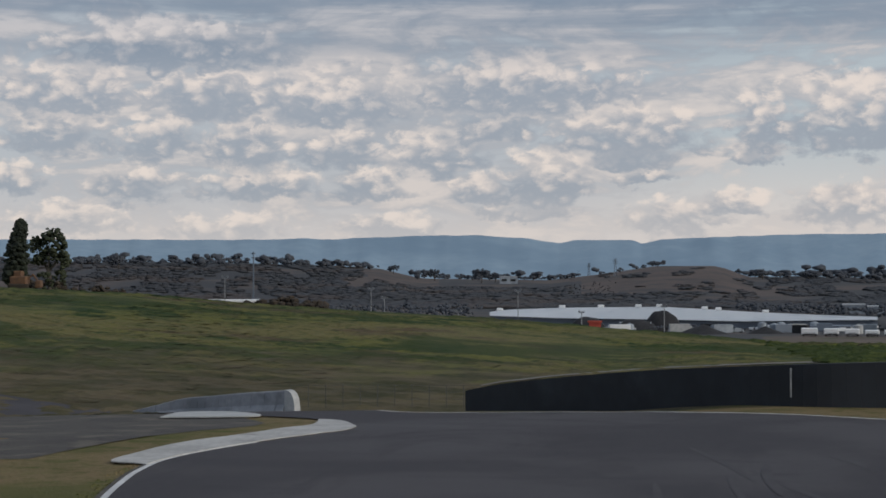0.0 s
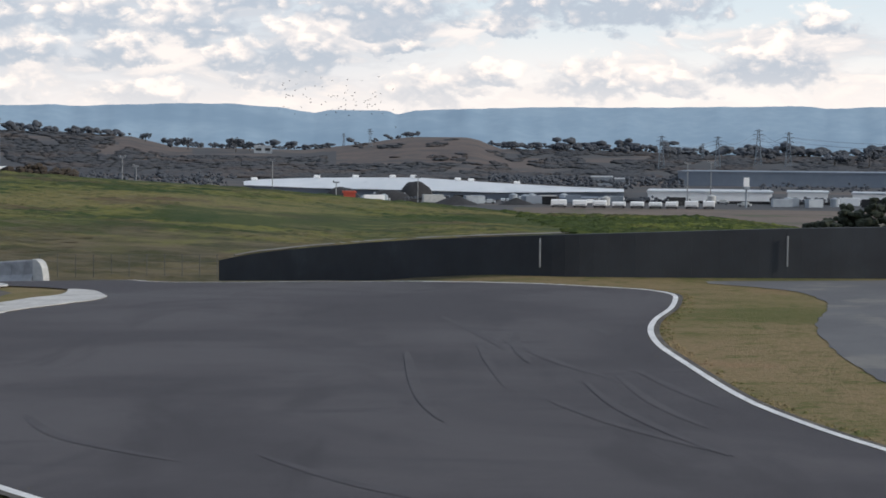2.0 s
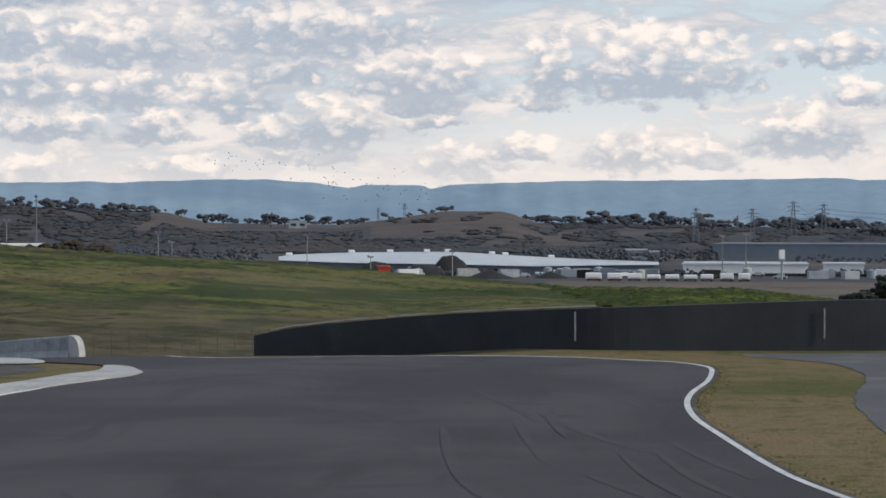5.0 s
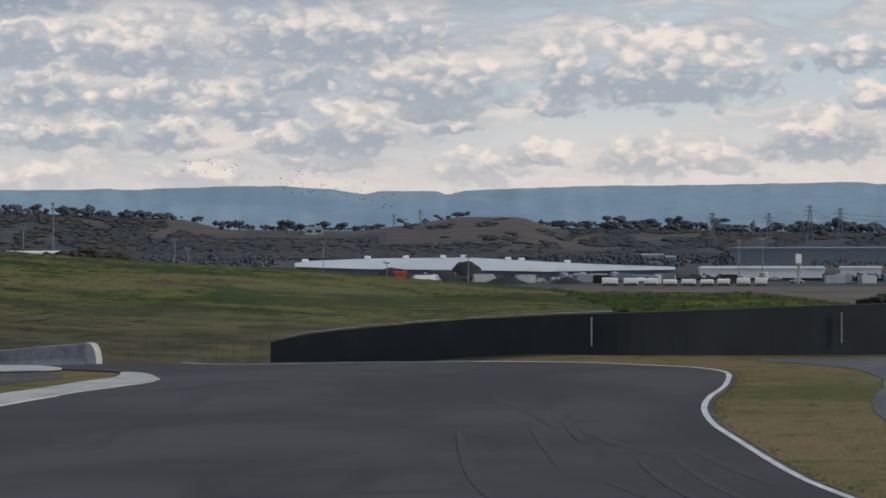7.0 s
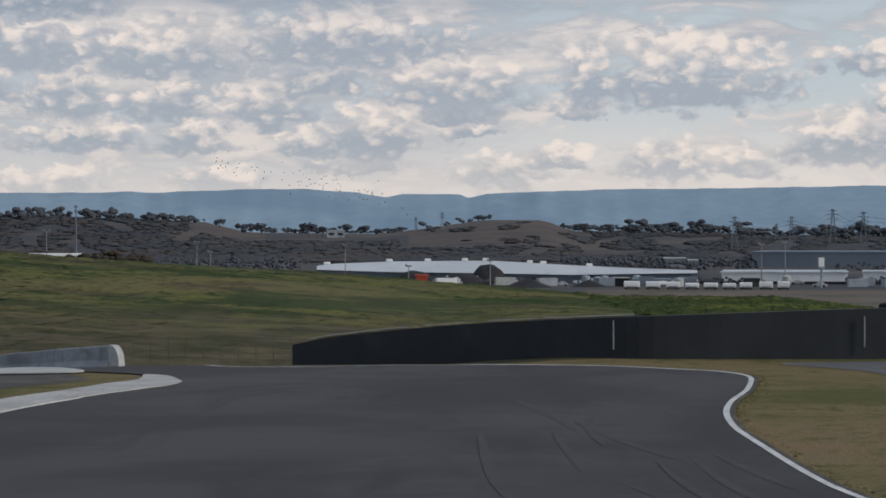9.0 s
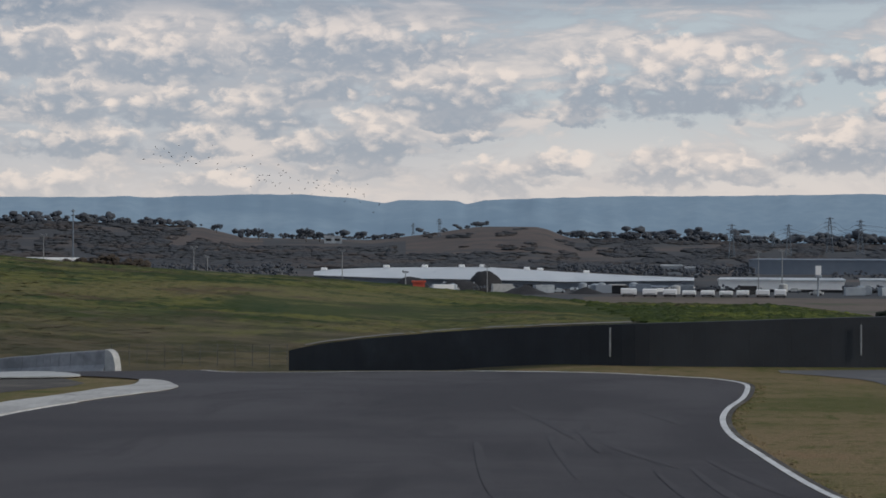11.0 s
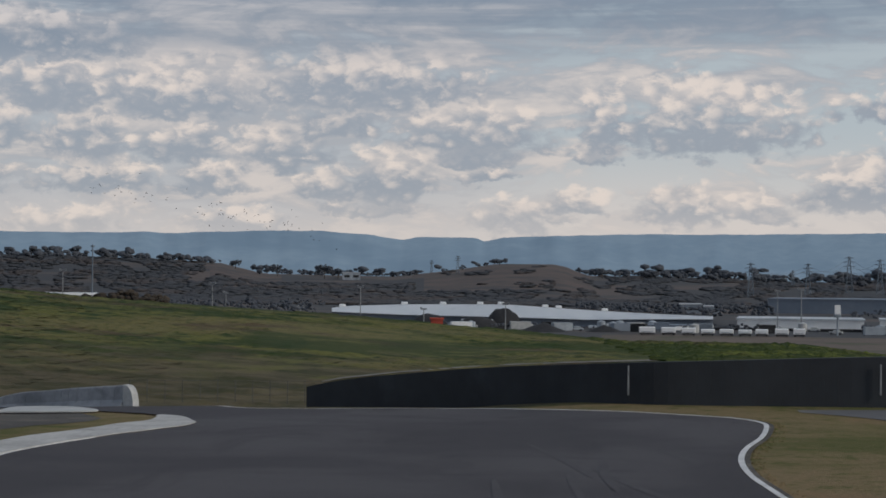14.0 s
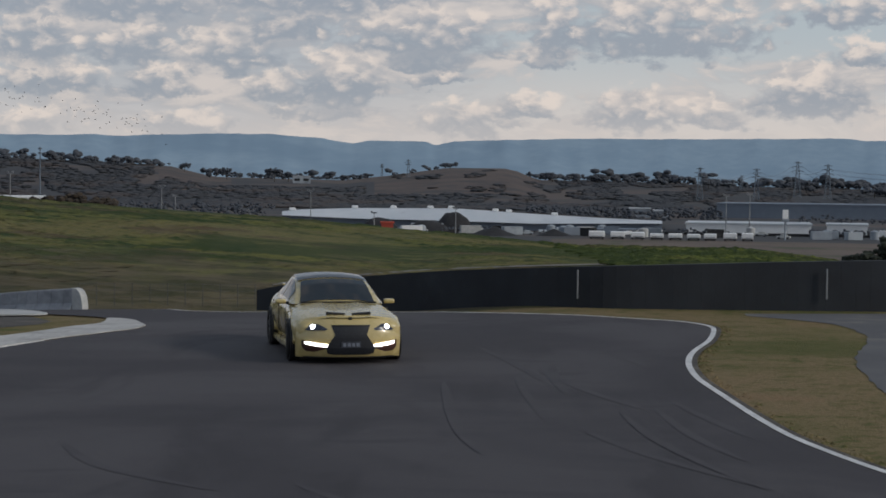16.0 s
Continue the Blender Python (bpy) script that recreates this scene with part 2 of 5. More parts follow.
def asphalt_material():
    m = bpy.data.materials.new("asphalt")
    m.use_nodes = True
    g = Nodes(m.node_tree)
    b = m.node_tree.nodes["Principled BSDF"]
    p = g.node("ShaderNodeNewGeometry").outputs["Position"]
    grain = g.noise(p, 45.0, 3, 0.7)
    blot = g.noise(p, 0.16, 5, 0.55, 0.6)
    wear = g.noise(g.times(p, (1.0, 0.33, 1.0)), 0.55, 5, 0.6, 0.8)
    lane = g.noise(g.times(p, (0.5, 1.6, 1.0)), 0.35, 4, 0.6, 1.5)
    c = g.mix(g.ramp(blot, 0.38, 0.62), (0.044, 0.040, 0.047), (0.078, 0.072, 0.079))
    c = g.mix(g.ramp(wear, 0.50, 0.70, 0.0, 0.7), c, (0.030, 0.027, 0.033))
    c = g.mix(g.ramp(lane, 0.54, 0.74, 0.0, 0.6), c, (0.035, 0.032, 0.039))
    c = g.mix(g.ramp(grain, 0.3, 0.75, 0.0, 0.5), c, (0.078, 0.073, 0.077))
    g.put(b.inputs["Base Color"], c)
    b.inputs["Roughness"].default_value = 0.85
    b.inputs["Specular IOR Level"].default_value = 0.3
    k = g.node("ShaderNodeBump")
    k.inputs["Distance"].default_value = 0.006
    g.put(k.inputs["Height"], grain)
    g.put(b.inputs["Normal"], k.outputs[0])
    return m


def grass_material(name, greens, dry, earth, dryness=0.5, foot=0.0):
    m = bpy.data.materials.new(name)
    m.use_nodes = True
    g = Nodes(m.node_tree)
    b = m.node_tree.nodes["Principled BSDF"]
    p = g.node("ShaderNodeNewGeometry").outputs["Position"]
    p = g.times(p, (1.0, 1.0, 0.2))
    big, mid, tuft, blade = g.noise(p, 0.045, 4, 0.6, 0.4), g.noise(p, 0.30, 5, 0.65), g.noise(p, 1.6, 4, 0.7), g.noise(p, 14.0, 3, 0.7)
    streak = g.noise(g.times(p, (0.45, 1.0, 1.0)), 0.75, 4, 0.65)
    c = g.mix(g.ramp(g.math("ADD", g.math("MULTIPLY", mid, 0.6), g.math("MULTIPLY", streak, 0.4)), 0.45, 0.55), *greens)
    c = g.mix(g.ramp(g.math("ADD", g.math("MULTIPLY", big, 0.6), g.math("MULTIPLY", tuft, 0.4)), dryness - 0.03, dryness + 0.06), c, dry)
    c = g.mix(g.ramp(g.noise(p, 0.11, 5, 0.65), 0.53, 0.64, 0.0, 0.85), c, earth)
    c = g.mix(g.ramp(tuft, 0.5, 0.66, 0.0, 0.6), c, greens[0])
    c = g.mix(g.ramp(g.noise(g.times(p, (0.6, 1.0, 1.0)), 0.085, 5, 0.65, 0.5), 0.49, 0.57, 0.0, 0.75), c, greens[0])
    c = g.mix(g.ramp(blade, 0.35, 0.7, 0.0, 0.34), c, (0.05, 0.055, 0.025))
    if foot:
        # trampled dry strip along the foot of the bank
        dist = g.node("ShaderNodeVectorMath")
        dist.operation = "LENGTH"
        g.put(dist.inputs[0], p)
        edge = g.math("MULTIPLY_ADD", g.math("SUBTRACT", mid, 0.5), 40.0, dist.outputs["Value"])
        c = g.mix(g.ramp(edge, foot + 7, foot - 8, 0.0, 0.8), c, g.mix(g.ramp(streak, 0.4, 0.6), (0.075, 0.068, 0.042), (0.135, 0.108, 0.075)))
    g.put(b.inputs["Base Color"], c)
    b.inputs["Roughness"].default_value = 0.95
    b.inputs["Specular IOR Level"].default_value = 0.1
    k = g.node("ShaderNodeBump")
    k.inputs["Distance"].default_value = 0.05
    g.put(k.inputs["Height"], blade)
    g.put(b.inputs["Normal"], k.outputs[0])
    return m


ASPHALT = asphalt_material()
ROAD = material("old_asphalt", (0.075, 0.075, 0.082), (0.115, 0.115, 0.12), 0.9, 0.3, 0.004, spot=(0.15, 0.145, 0.135), spot_scale=0.5, space="World", fine=60)
DIRT = material("dark_dirt", (0.045, 0.040, 0.038), (0.085, 0.075, 0.066), 0.95, 0.5, 0.02, spot=(0.12, 0.105, 0.085), spot_scale=0.9, space="World", fine=20)
HILL = grass_material("hill_grass", ((0.034, 0.060, 0.022), (0.160, 0.158, 0.052)), (0.190, 0.165, 0.072), (0.120, 0.086, 0.060), 0.485, foot=72.0)
VERGE = grass_material("verge_grass", ((0.110, 0.115, 0.040), (0.190, 0.160, 0.072)), (0.255, 0.185, 0.105), (0.285, 0.180, 0.110), 0.47)
LEAFY = grass_material("rough_grass", ((0.035, 0.055, 0.018), (0.130, 0.150, 0.034)), (0.15, 0.145, 0.05), (0.07, 0.05, 0.038), 0.55)
PAINT = material("line_paint", (0.50, 0.50, 0.50), (0.74, 0.73, 0.72), 0.7, 1.5, 0.001, spot=(0.36, 0.36, 0.36), spot_scale=2.5, cover=(0.6, 0.75), space="World")
KERB = material("kerb_concrete", (0.36, 0.35, 0.34), (0.52, 0.51, 0.49), 0.9, 0.8, 0.004, spot=(0.22, 0.21, 0.20), spot_scale=1.3, cover=(0.58, 0.72), space="World")
CONCRETE = material("wall_concrete", (0.26, 0.27, 0.29), (0.36, 0.37, 0.39), 0.9, 0.5, 0.004, spot=(0.20, 0.21, 0.225), spot_scale=0.9, space="World")
PALE = material("pale_concrete", (0.36, 0.37, 0.37), (0.50, 0.50, 0.49), 0.85, 0.9, 0.003, space="World")
RUBBER = material("black_rubber", (0.013, 0.016, 0.022), (0.024, 0.029, 0.037), 0.8, 0.8, 0.004, spot=(0.027, 0.033, 0.042), spot_scale=0.6, cover=(0.55, 0.75), space="World")
STEEL = material("grey_steel", (0.22, 0.23, 0.24), (0.34, 0.35, 0.36), 0.5, 1.2, metal=0.5)
# steel made lighter and bluish, so its colour carries the distance haze
PYLON = material("hazed_steel", (0.13, 0.165, 0.205), (0.17, 0.205, 0.245), 0.7, 0.3)
FENCE = material("fence_wire", (0.06, 0.06, 0.055), (0.10, 0.10, 0.09), 0.7, 1.0)
SHEET = material("roof_sheet", (0.50, 0.53, 0.56), (0.62, 0.645, 0.67), 0.5, 0.02, spot=(0.40, 0.43, 0.47), spot_scale=0.05, space="World", stretch=(1, 0.2, 1))
WALLGREY = material("shed_wall", (0.25, 0.28, 0.32), (0.36, 0.40, 0.44), 0.8, 0.04, spot=(0.19, 0.22, 0.25), spot_scale=0.1, space="World")
BLUEGREY = material("blue_grey_cladding", (0.16, 0.195, 0.245), (0.20, 0.235, 0.285), 0.8, 0.03, space="World")
WHITE = material("white_panel", (0.82, 0.82, 0.82), (0.90, 0.90, 0.89), 0.4, 0.3)
DARKGAP = material("dark_interior", (0.015, 0.016, 0.018), (0.03, 0.03, 0.033), 0.8, 0.5)
SOIL = material("dark_soil", (0.018, 0.019, 0.022), (0.04, 0.04, 0.044), 0.95, 0.15, 0.1, space="World")
REDBOX = material("red_container", (0.42, 0.06, 0.035), (0.55, 0.09, 0.05), 0.6, 0.2)
RUST = material("orange_machine", (0.11, 0.06, 0.035), (0.19, 0.10, 0.05), 0.8, 0.4)
# woods lifted towards blue-grey, the haze being mixed into the base colour
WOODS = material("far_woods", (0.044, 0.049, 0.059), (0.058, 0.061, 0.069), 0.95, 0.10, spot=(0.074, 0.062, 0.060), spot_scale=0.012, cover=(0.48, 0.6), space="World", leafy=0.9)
# paler, bluer copy of the foliage tone, with distance haze put into it
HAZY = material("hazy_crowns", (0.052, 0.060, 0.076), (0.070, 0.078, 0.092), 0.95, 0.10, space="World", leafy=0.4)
# land tones lean blue with painted haze, the brown patches are bare ground
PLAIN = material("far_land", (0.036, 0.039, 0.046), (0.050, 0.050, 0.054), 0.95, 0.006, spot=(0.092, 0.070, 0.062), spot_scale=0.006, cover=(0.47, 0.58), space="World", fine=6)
BROWN = material("bare_hill", (0.060, 0.047, 0.045), (0.112, 0.080, 0.068), 0.95, 0.03, spot=(0.050, 0.046, 0.046), spot_scale=0.025, space="World")
EARTH = material("bare_earth", (0.085, 0.064, 0.052), (0.140, 0.104, 0.082), 0.95, 0.05, spot=(0.060, 0.062, 0.030), spot_scale=0.04, cover=(0.52, 0.62), space="World")
# aerial haze painted as blue colour, with a glow that lifts the range
MOUNTAIN = material("hazy_glowing_range", (0.115, 0.170, 0.228), (0.140, 0.196, 0.252), 1.0, 0.004, glow=0.55, space="World", spot=(0.105, 0.158, 0.215), spot_scale=0.0022)
LEAF = material("dark_foliage", (0.010, 0.015, 0.010), (0.026, 0.034, 0.018), 0.9, 0.4)
GUM = material("gum_foliage", (0.020, 0.028, 0.016), (0.062, 0.072, 0.036), 0.9, 0.4)
BRUSH = material("brown_brush", (0.030, 0.024, 0.018), (0.062, 0.046, 0.032), 0.95, 0.5)
BARK = material("bark", (0.06, 0.05, 0.04), (0.14, 0.12, 0.10), 0.95, 1.5)
BIRD = material("bird_feathers", (0.02, 0.02, 0.022), (0.05, 0.048, 0.046), 0.8, 8.0)


# ---- building blocks ----
def part(name, bm, mat, parent=None, label="", smooth=False):
    """Links a bmesh as one mesh object, under a thing or a part where one is given."""
    me = bpy.data.meshes.new(name)
    bm.to_mesh(me)
    bm.free()
    me.materials.append(mat)
    if smooth:
        me.polygons.foreach_set("use_smooth", [True] * len(me.polygons))
    ob = new(name, me)
    if parent is not None:
        ob.parent = parent
    if label:
        ob["label"] = label
    return ob


def raw(name, verts, faces, mat, parent=None, smooth=False):
    me = bpy.data.meshes.new(name)
    me.from_pydata(verts, [], faces)
    me.materials.append(mat)
    if smooth:
        me.polygons.foreach_set("use_smooth", [True] * len(me.polygons))
    me.update()
    ob = new(name, me)
    if parent is not None:
        ob.parent = parent
    return ob


def thing(name, label, category, group="", at=None, kind=""):
    ob = new(name)
    if at is not None:
        ob.matrix_basis = at
    return tagged(ob, label, category, group, kind)


def box(bm, c, s, bevel=0.0, turn=None):
    m = Matrix.Translation(c) @ (turn or Matrix()) @ Matrix.Diagonal((*s, 1))
    vs = bmesh.ops.create_cube(bm, size=1, matrix=m)["verts"]
    if bevel:
        es = list({e for v in vs for e in v.link_edges})
        bmesh.ops.bevel(bm, geom=es, offset=bevel, segments=2, affect="EDGES", profile=0.6)
    return bm


def tube(bm, pts, r0, r1=None, n=6, cap=True):
    """A round bar through the points, tapering from r0 to r1."""
    r1 = r0 if r1 is None else r1
    rings, pts = [], [Vector(p) for p in pts]
    for i, p in enumerate(pts):
        d = (pts[min(i + 1, len(pts) - 1)] - pts[max(i - 1, 0)]).normalized()
        u = d.cross(Vector((0.3, 0.9, 0.31))).normalized()
        v = d.cross(u)
        r = r0 + (r1 - r0) * i / max(len(pts) - 1, 1)
        rings.append([bm.verts.new(p + r * (math.cos(k * math.tau / n) * u + math.sin(k * math.tau / n) * v)) for k in range(n)])
    for a, b in zip(rings, rings[1:]):
        for k in range(n):
            bm.faces.new((a[k], a[(k + 1) % n], b[(k + 1) % n], b[k]))
    if cap:
        bm.faces.new(rings[0][::-1]), bm.faces.new(rings[-1])
    return bm


def curve(points, n=8, closed=False):
    """A smooth line through a few points."""
    ps = [Vector(p) for p in points]
    out = []
    for i in range(len(ps) - 1):
        p0, p1, p2, p3 = ps[max(i - 1, 0)], ps[i], ps[i + 1], ps[min(i + 2, len(ps) - 1)]
        for k in range(n):
            t = k / n
            out.append(0.5 * (2 * p1 + (p2 - p0) * t + (2 * p0 - 5 * p1 + 4 * p2 - p3) * t * t + (3 * p1 - p0 - 3 * p2 + p3) * t ** 3))
    return out + [ps[-1]]


def table(x, rows):
    return float(np.interp(x, [r[0] for r in rows], [r[1] for r in rows]))


def step(a, b, x):
    t = min(max((x - a) / (b - a), 0.0), 1.0)
    return t * t * (3 - 2 * t)


# ---- the lie of the land ----
# elevation of the grass bank's crest and of the far hills, by azimuth (degrees)
CREST = [(-60, 0.4), (-24, -0.05), (-22, -0.16), (-18.3, -0.34), (-14.2, -0.72), (-10.6, -0.95), (-6.9, -1.18), (-3.5, -1.45), (-1.2, -1.64),
         (1.7, -1.90), (3.6, -2.04), (9.2, -2.08), (11, -2.25), (12.8, -2.5), (18, -2.5), (60, -2.5)]
RANGE = [(-60, 0.5), (-24, 0.62), (-19, 0.66), (-13, 0.58), (-10, 0.44), (-8.6, 0.10), (-4.3, 0.04), (-2.6, 0.22), (-0.7, 0.50), (1.4, 0.49),
         (2.3, 0.12), (5, 0.08), (10, -0.06), (15, -0.06), (60, 0.0)]


def land(x, y):
    """Height of the ground."""
    r = math.hypot(x, y)
    az = math.degrees(math.atan2(x, y))
    if y < 2 or abs(az) > 75:
        far = step(60, 500, r)
        return -9.0 * far
    side = 1 - step(-2.5, 4.0, az)
    near = side * (-0.035 * max(0.0, r - 35.5) - 0.049 * max(0.0, r - 46.8))
    foot, top = 56.0 - 9.0 * (1 - side), 112.0
    z0 = side * (-0.035 * (foot - 35.5) - 0.049 * (foot - 46.8))
    zc = EYE[2] + top * math.tan(radians(table(az, CREST)))
    if r < foot:
        return near
    if r < top:
        t = (r - foot) / (top - foot)
        ease = t * (1 - 0.28 * t) / 0.72
        bumps = 0.16 * noise.noise((x * 0.09, y * 0.09, 0)) * min(1, 6 * t) * (1 - t)
        return z0 + (zc - z0) * ease + bumps
    zp = -13.0
    if r < 420:
        t = 1 - (1 - (r - top) / (420 - top)) ** 1.5
        return zc * (1 - t) + zp * t
    if r < 1000:
        return zp
    zr = EYE[2] + 1700 * math.tan(radians(table(az, RANGE)))
    if r < 1700:
        t = step(1000, 1700, r)
        return zp + (zr - zp) * t + 3.0 * noise.noise((x * 0.004, y * 0.004, 1)) * t * (1 - t) * 3
    return zr + (zp - zr) * step(1700, 2600, r)


def polar(az, el, r):
    a = radians(az)
    return Vector((r * math.sin(a), r * math.cos(a), EYE[2] + r * math.tan(radians(el))))


def on_land(az, r, dz=0.0):
    a = radians(az)
    x, y = r * math.sin(a), r * math.cos(a)
    return Vector((x, y, land(x, y) + dz))


def weedy(az, r):
    """Where the tall weeds of the far embankment grow."""
    return 2.4 < az < 30 and r > max(66.0, 112 - 13 * (az - 2.4))


def make_ground():
    azs = sorted(set([*np.arange(-180, -30, 5.0), *np.arange(-30, 26, 0.4), *np.arange(26, 181, 5.0)]))
    rs = [3.0, 8, 14, 20, 26, 32, 36, 39, *np.arange(41, 60, 1.0), *np.arange(60, 116, 2.5), 120, 130, 145, 165, 190, 220, 260, 310, 360, 420, 500, 600, 700, 800,
          900, 1000, 1080, 1160, 1240, 1320, 1400, 1480, 1560, 1640, 1700, 1800, 2000, 2300, 2600, 3200, 4000, 4900]
    vs, fs = [(0, 0, -0.03)], []
    for r in rs:
        for a in azs[:-1]:
            p = on_land(a, r, -0.03)
            vs.append(p[:])
    n = len(azs) - 1
    for k in range(n):
        fs.append((0, 1 + k, 1 + (k + 1) % n))
    for i in range(len(rs) - 1):
        for k in range(n):
            a, b = 1 + i * n + k, 1 + i * n + (k + 1) % n
            fs.append((a, a + n, b + n, b))
    ob = raw("ground", vs, fs, VERGE, smooth=True)
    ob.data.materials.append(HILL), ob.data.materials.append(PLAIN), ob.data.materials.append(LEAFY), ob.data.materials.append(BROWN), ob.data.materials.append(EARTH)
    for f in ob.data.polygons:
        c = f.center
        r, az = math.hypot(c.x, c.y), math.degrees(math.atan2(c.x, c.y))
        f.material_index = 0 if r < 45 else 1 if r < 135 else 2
        if r < 135 and weedy(az, r):
            f.material_index = 3
        if 135 < r < 480 and 3.0 < az < 30:
            f.material_index = 5
        if 1260 < r < 1800 and (-3.4 < az < 2.4 or -10.6 < az < -8.0):
            f.material_index = 4
    tagged(ob, "rolling ground of patchy green and dry grass", "ground", kind="structure")


make_ground()


def drape(name, outline, mat, lift, parent=None, thick=0.0, cell=1.0, smooth=True):
    """A flat sheet with that outline, laid on the land."""
    bm = bmesh.new()
    vs = [bm.verts.new((p[0], p[1], 0)) for p in outline]
    bm.faces.new(vs)
    bmesh.ops.triangulate(bm, faces=bm.faces[:])
    xs, ys = [p[0] for p in outline], [p[1] for p in outline]
    if cell:
        for lo, hi, axis in ((max(min(xs), -22), min(max(xs), 14), 0), (max(min(ys), 34), min(max(ys), 66), 1)):
            k = math.ceil(lo / cell) * cell
            while k < hi:
                co = (k, 0, 0) if axis == 0 else (0, k, 0)
                no = (1, 0, 0) if axis == 0 else (0, 1, 0)
                bmesh.ops.bisect_plane(bm, geom=bm.verts[:] + bm.edges[:] + bm.faces[:], plane_co=co, plane_no=no)
                k += cell
    for v in bm.verts:
        v.co.z = land(v.co.x, v.co.y) + lift
    if thick:
        ret = bmesh.ops.extrude_face_region(bm, geom=bm.faces[:])
        for v in ret["geom"]:
            if isinstance(v, bmesh.types.BMVert):
                v.co.z += thick
    bmesh.ops.recalc_face_normals(bm, faces=bm.faces[:])
    up = sum(f.normal.z * f.calc_area() for f in bm.faces)
    if up < 0:
        bmesh.ops.reverse_faces(bm, faces=bm.faces[:])
    return part(name, bm, mat, parent)


def slid(p):
    """A place read on level ground, moved out along its line of sight onto the falling ground."""
    r, az = math.hypot(*p), math.degrees(math.atan2(p[0], p[1]))
    side = 1 - step(-2.5, 4.0, az)
    if r <= 35.5 or p[1] < 0 or r > 42.5:
        return p
    k = (EYE[2] - 0.035 * 35.5 * side) / (EYE[2] / r - 0.035 * side) / r
    return (p[0] * k, p[1] * k)


# edges of the track, in metres
INNER = [(26, 4.2), (14, 5.6), (6.0, 8.0), (2.0, 10.4), (-0.9, 12.55), (-2.54, 14.1), (-4.66, 16.5), (-6.6, 19.5), (-7.95, 22.6), (-8.75, 26.2), (-9.01, 28.3),
         (-9.0, 29.4), (-8.81, 30.5), (-8.54, 31.5), (-8.23, 32.45), (-7.9, 33.4), (-7.49, 34.25), (-7.07, 35.1), (-6.93, 35.65), (-6.91, 36.2)]
OUTER = [(30, 9.5), (15, 11.0), (8.5, 13.6), (5.6, 16.2), (4.75, 18.2), (4.2, 20.4), (3.95, 22.3), (3.78, 25.7), (3.72, 27.8), (3.87, 30.0), (4.24, 32.1), (4.85, 34.4),
         (5.28, 36.7), (5.37, 37.75), (5.2, 38.5), (4.83, 39.15), (4.34, 39.5), (3.1, 40.3), (1.78, 40.8), (0.43, 40.95), (-0.94, 41.0), (-2.31, 40.9), (-3.65, 40.65),
         (-4.98, 40.4), (-7.3, 44.9), (-10.0, 48.0), (-18, 53.5), (-40, 63), (-80, 74)]
BACK = [(-7.06, 36.6), (-7.4, 37.5), (-7.77, 37.9), (-8.12, 38.1), (-8.6, 38.5), (-9.6, 38.95), (-11.6, 43.6), (-18, 46.5), (-40, 54), (-80, 64)]
inner, outer, back = (curve([(*slid(p), 0) for p in edge]) for edge in (INNER, OUTER, BACK))

track = drape("track", inner + back + outer[::-1], ASPHALT, 0.0)
tagged(track, "dark grey worn asphalt race track in a bend", "track", kind="structure")


def offset(line, d):
    out = []
    for i, p in enumerate(line):
        t = (line[min(i + 1, len(line) - 1)] - line[max(i - 1, 0)]).normalized()
        out.append(Vector((p.x + t.y * d, p.y - t.x * d, 0)))
    return out


def stripe(name, line, a, b, mat, lift, label, category, kind="structure"):
    """A band between two offsets along a line, laid on the land."""
    lo, hi = offset(line, a), offset(line, b)
    vs = [(p.x, p.y, land(p.x, p.y) + lift) for p in lo] + [(p.x, p.y, land(p.x, p.y) + lift) for p in hi]
    n = len(lo)
    fs = [(i, i + 1, n + i + 1, n + i) for i in range(n - 1)]
    ob = raw(name, vs, fs, mat)
    return tagged(ob, label, category, kind=kind)


# painted edge lines
left_line = [p for p in inner if p.y < 32.6 or p.x > 0]
stripe("edge_line", left_line, -0.07, 0.04, PAINT, 0.006, "worn white painted line on the track's inner edge", "track line")
right_line = [p for p in outer if p.x > -9.5]
stripe("edge_line", right_line, 0.11, 0.0, PAINT, 0.006, "worn white painted line on the track's outer edge", "track line")

# bare soil where the grass meets the asphalt
for line, a, b in ((left_line, -0.07, -0.16), (right_line, 0.11, 0.21)):
    stripe("soil_edge", line, a, b, DIRT, 0.002, "dark bare soil along the track edge", "soil")

# concrete kerb on the inner bend
kerb_out = curve([(*slid(p), 0) for p in [(-9.07, 28.26), (-9.02, 29.4), (-8.82, 30.5), (-8.55, 31.5), (-8.24, 32.45), (-7.91, 33.4), (-7.5, 34.25), (-7.08, 35.1), (-6.93, 35.65), (-6.91, 36.2)]])
kerb_in = curve([(*slid(p), 0) for p in [(-7.06, 36.6), (-7.4, 37.45), (-7.77, 37.85), (-8.1, 37.9), (-8.0, 37.3), (-8.0, 36.4), (-8.41, 35.6), (-8.75, 34.5), (-9.1, 33.55), (-9.45, 32.8), (-9.72, 31.7), (-9.85, 30.4), (-9.89, 28.8), (-9.3, 28.45)]])
tagged(drape("kerb", kerb_out + kerb_in, KERB, 0.006, thick=0.02, cell=0), "pale grey concrete kerb curving to a point", "kerb", kind="structure")

# dark run-off and a strip of grass behind the kerb
run = [(-34, 24), (-16.5, 28.3), (-13.0, 29.0), (-11.6, 29.3), (-11.44, 30.9), (-11.15, 32.6), (-10.9, 33.75), (-10.5, 34.5), (-10.15, 35.3), (-9.7, 35.8), (-9.27, 36.55), (-9.2, 37.3), (-9.9, 38.4), (-10.6, 39.2), (-13.2, 45.0), (-18.0, 47.4), (-40, 56.0)]
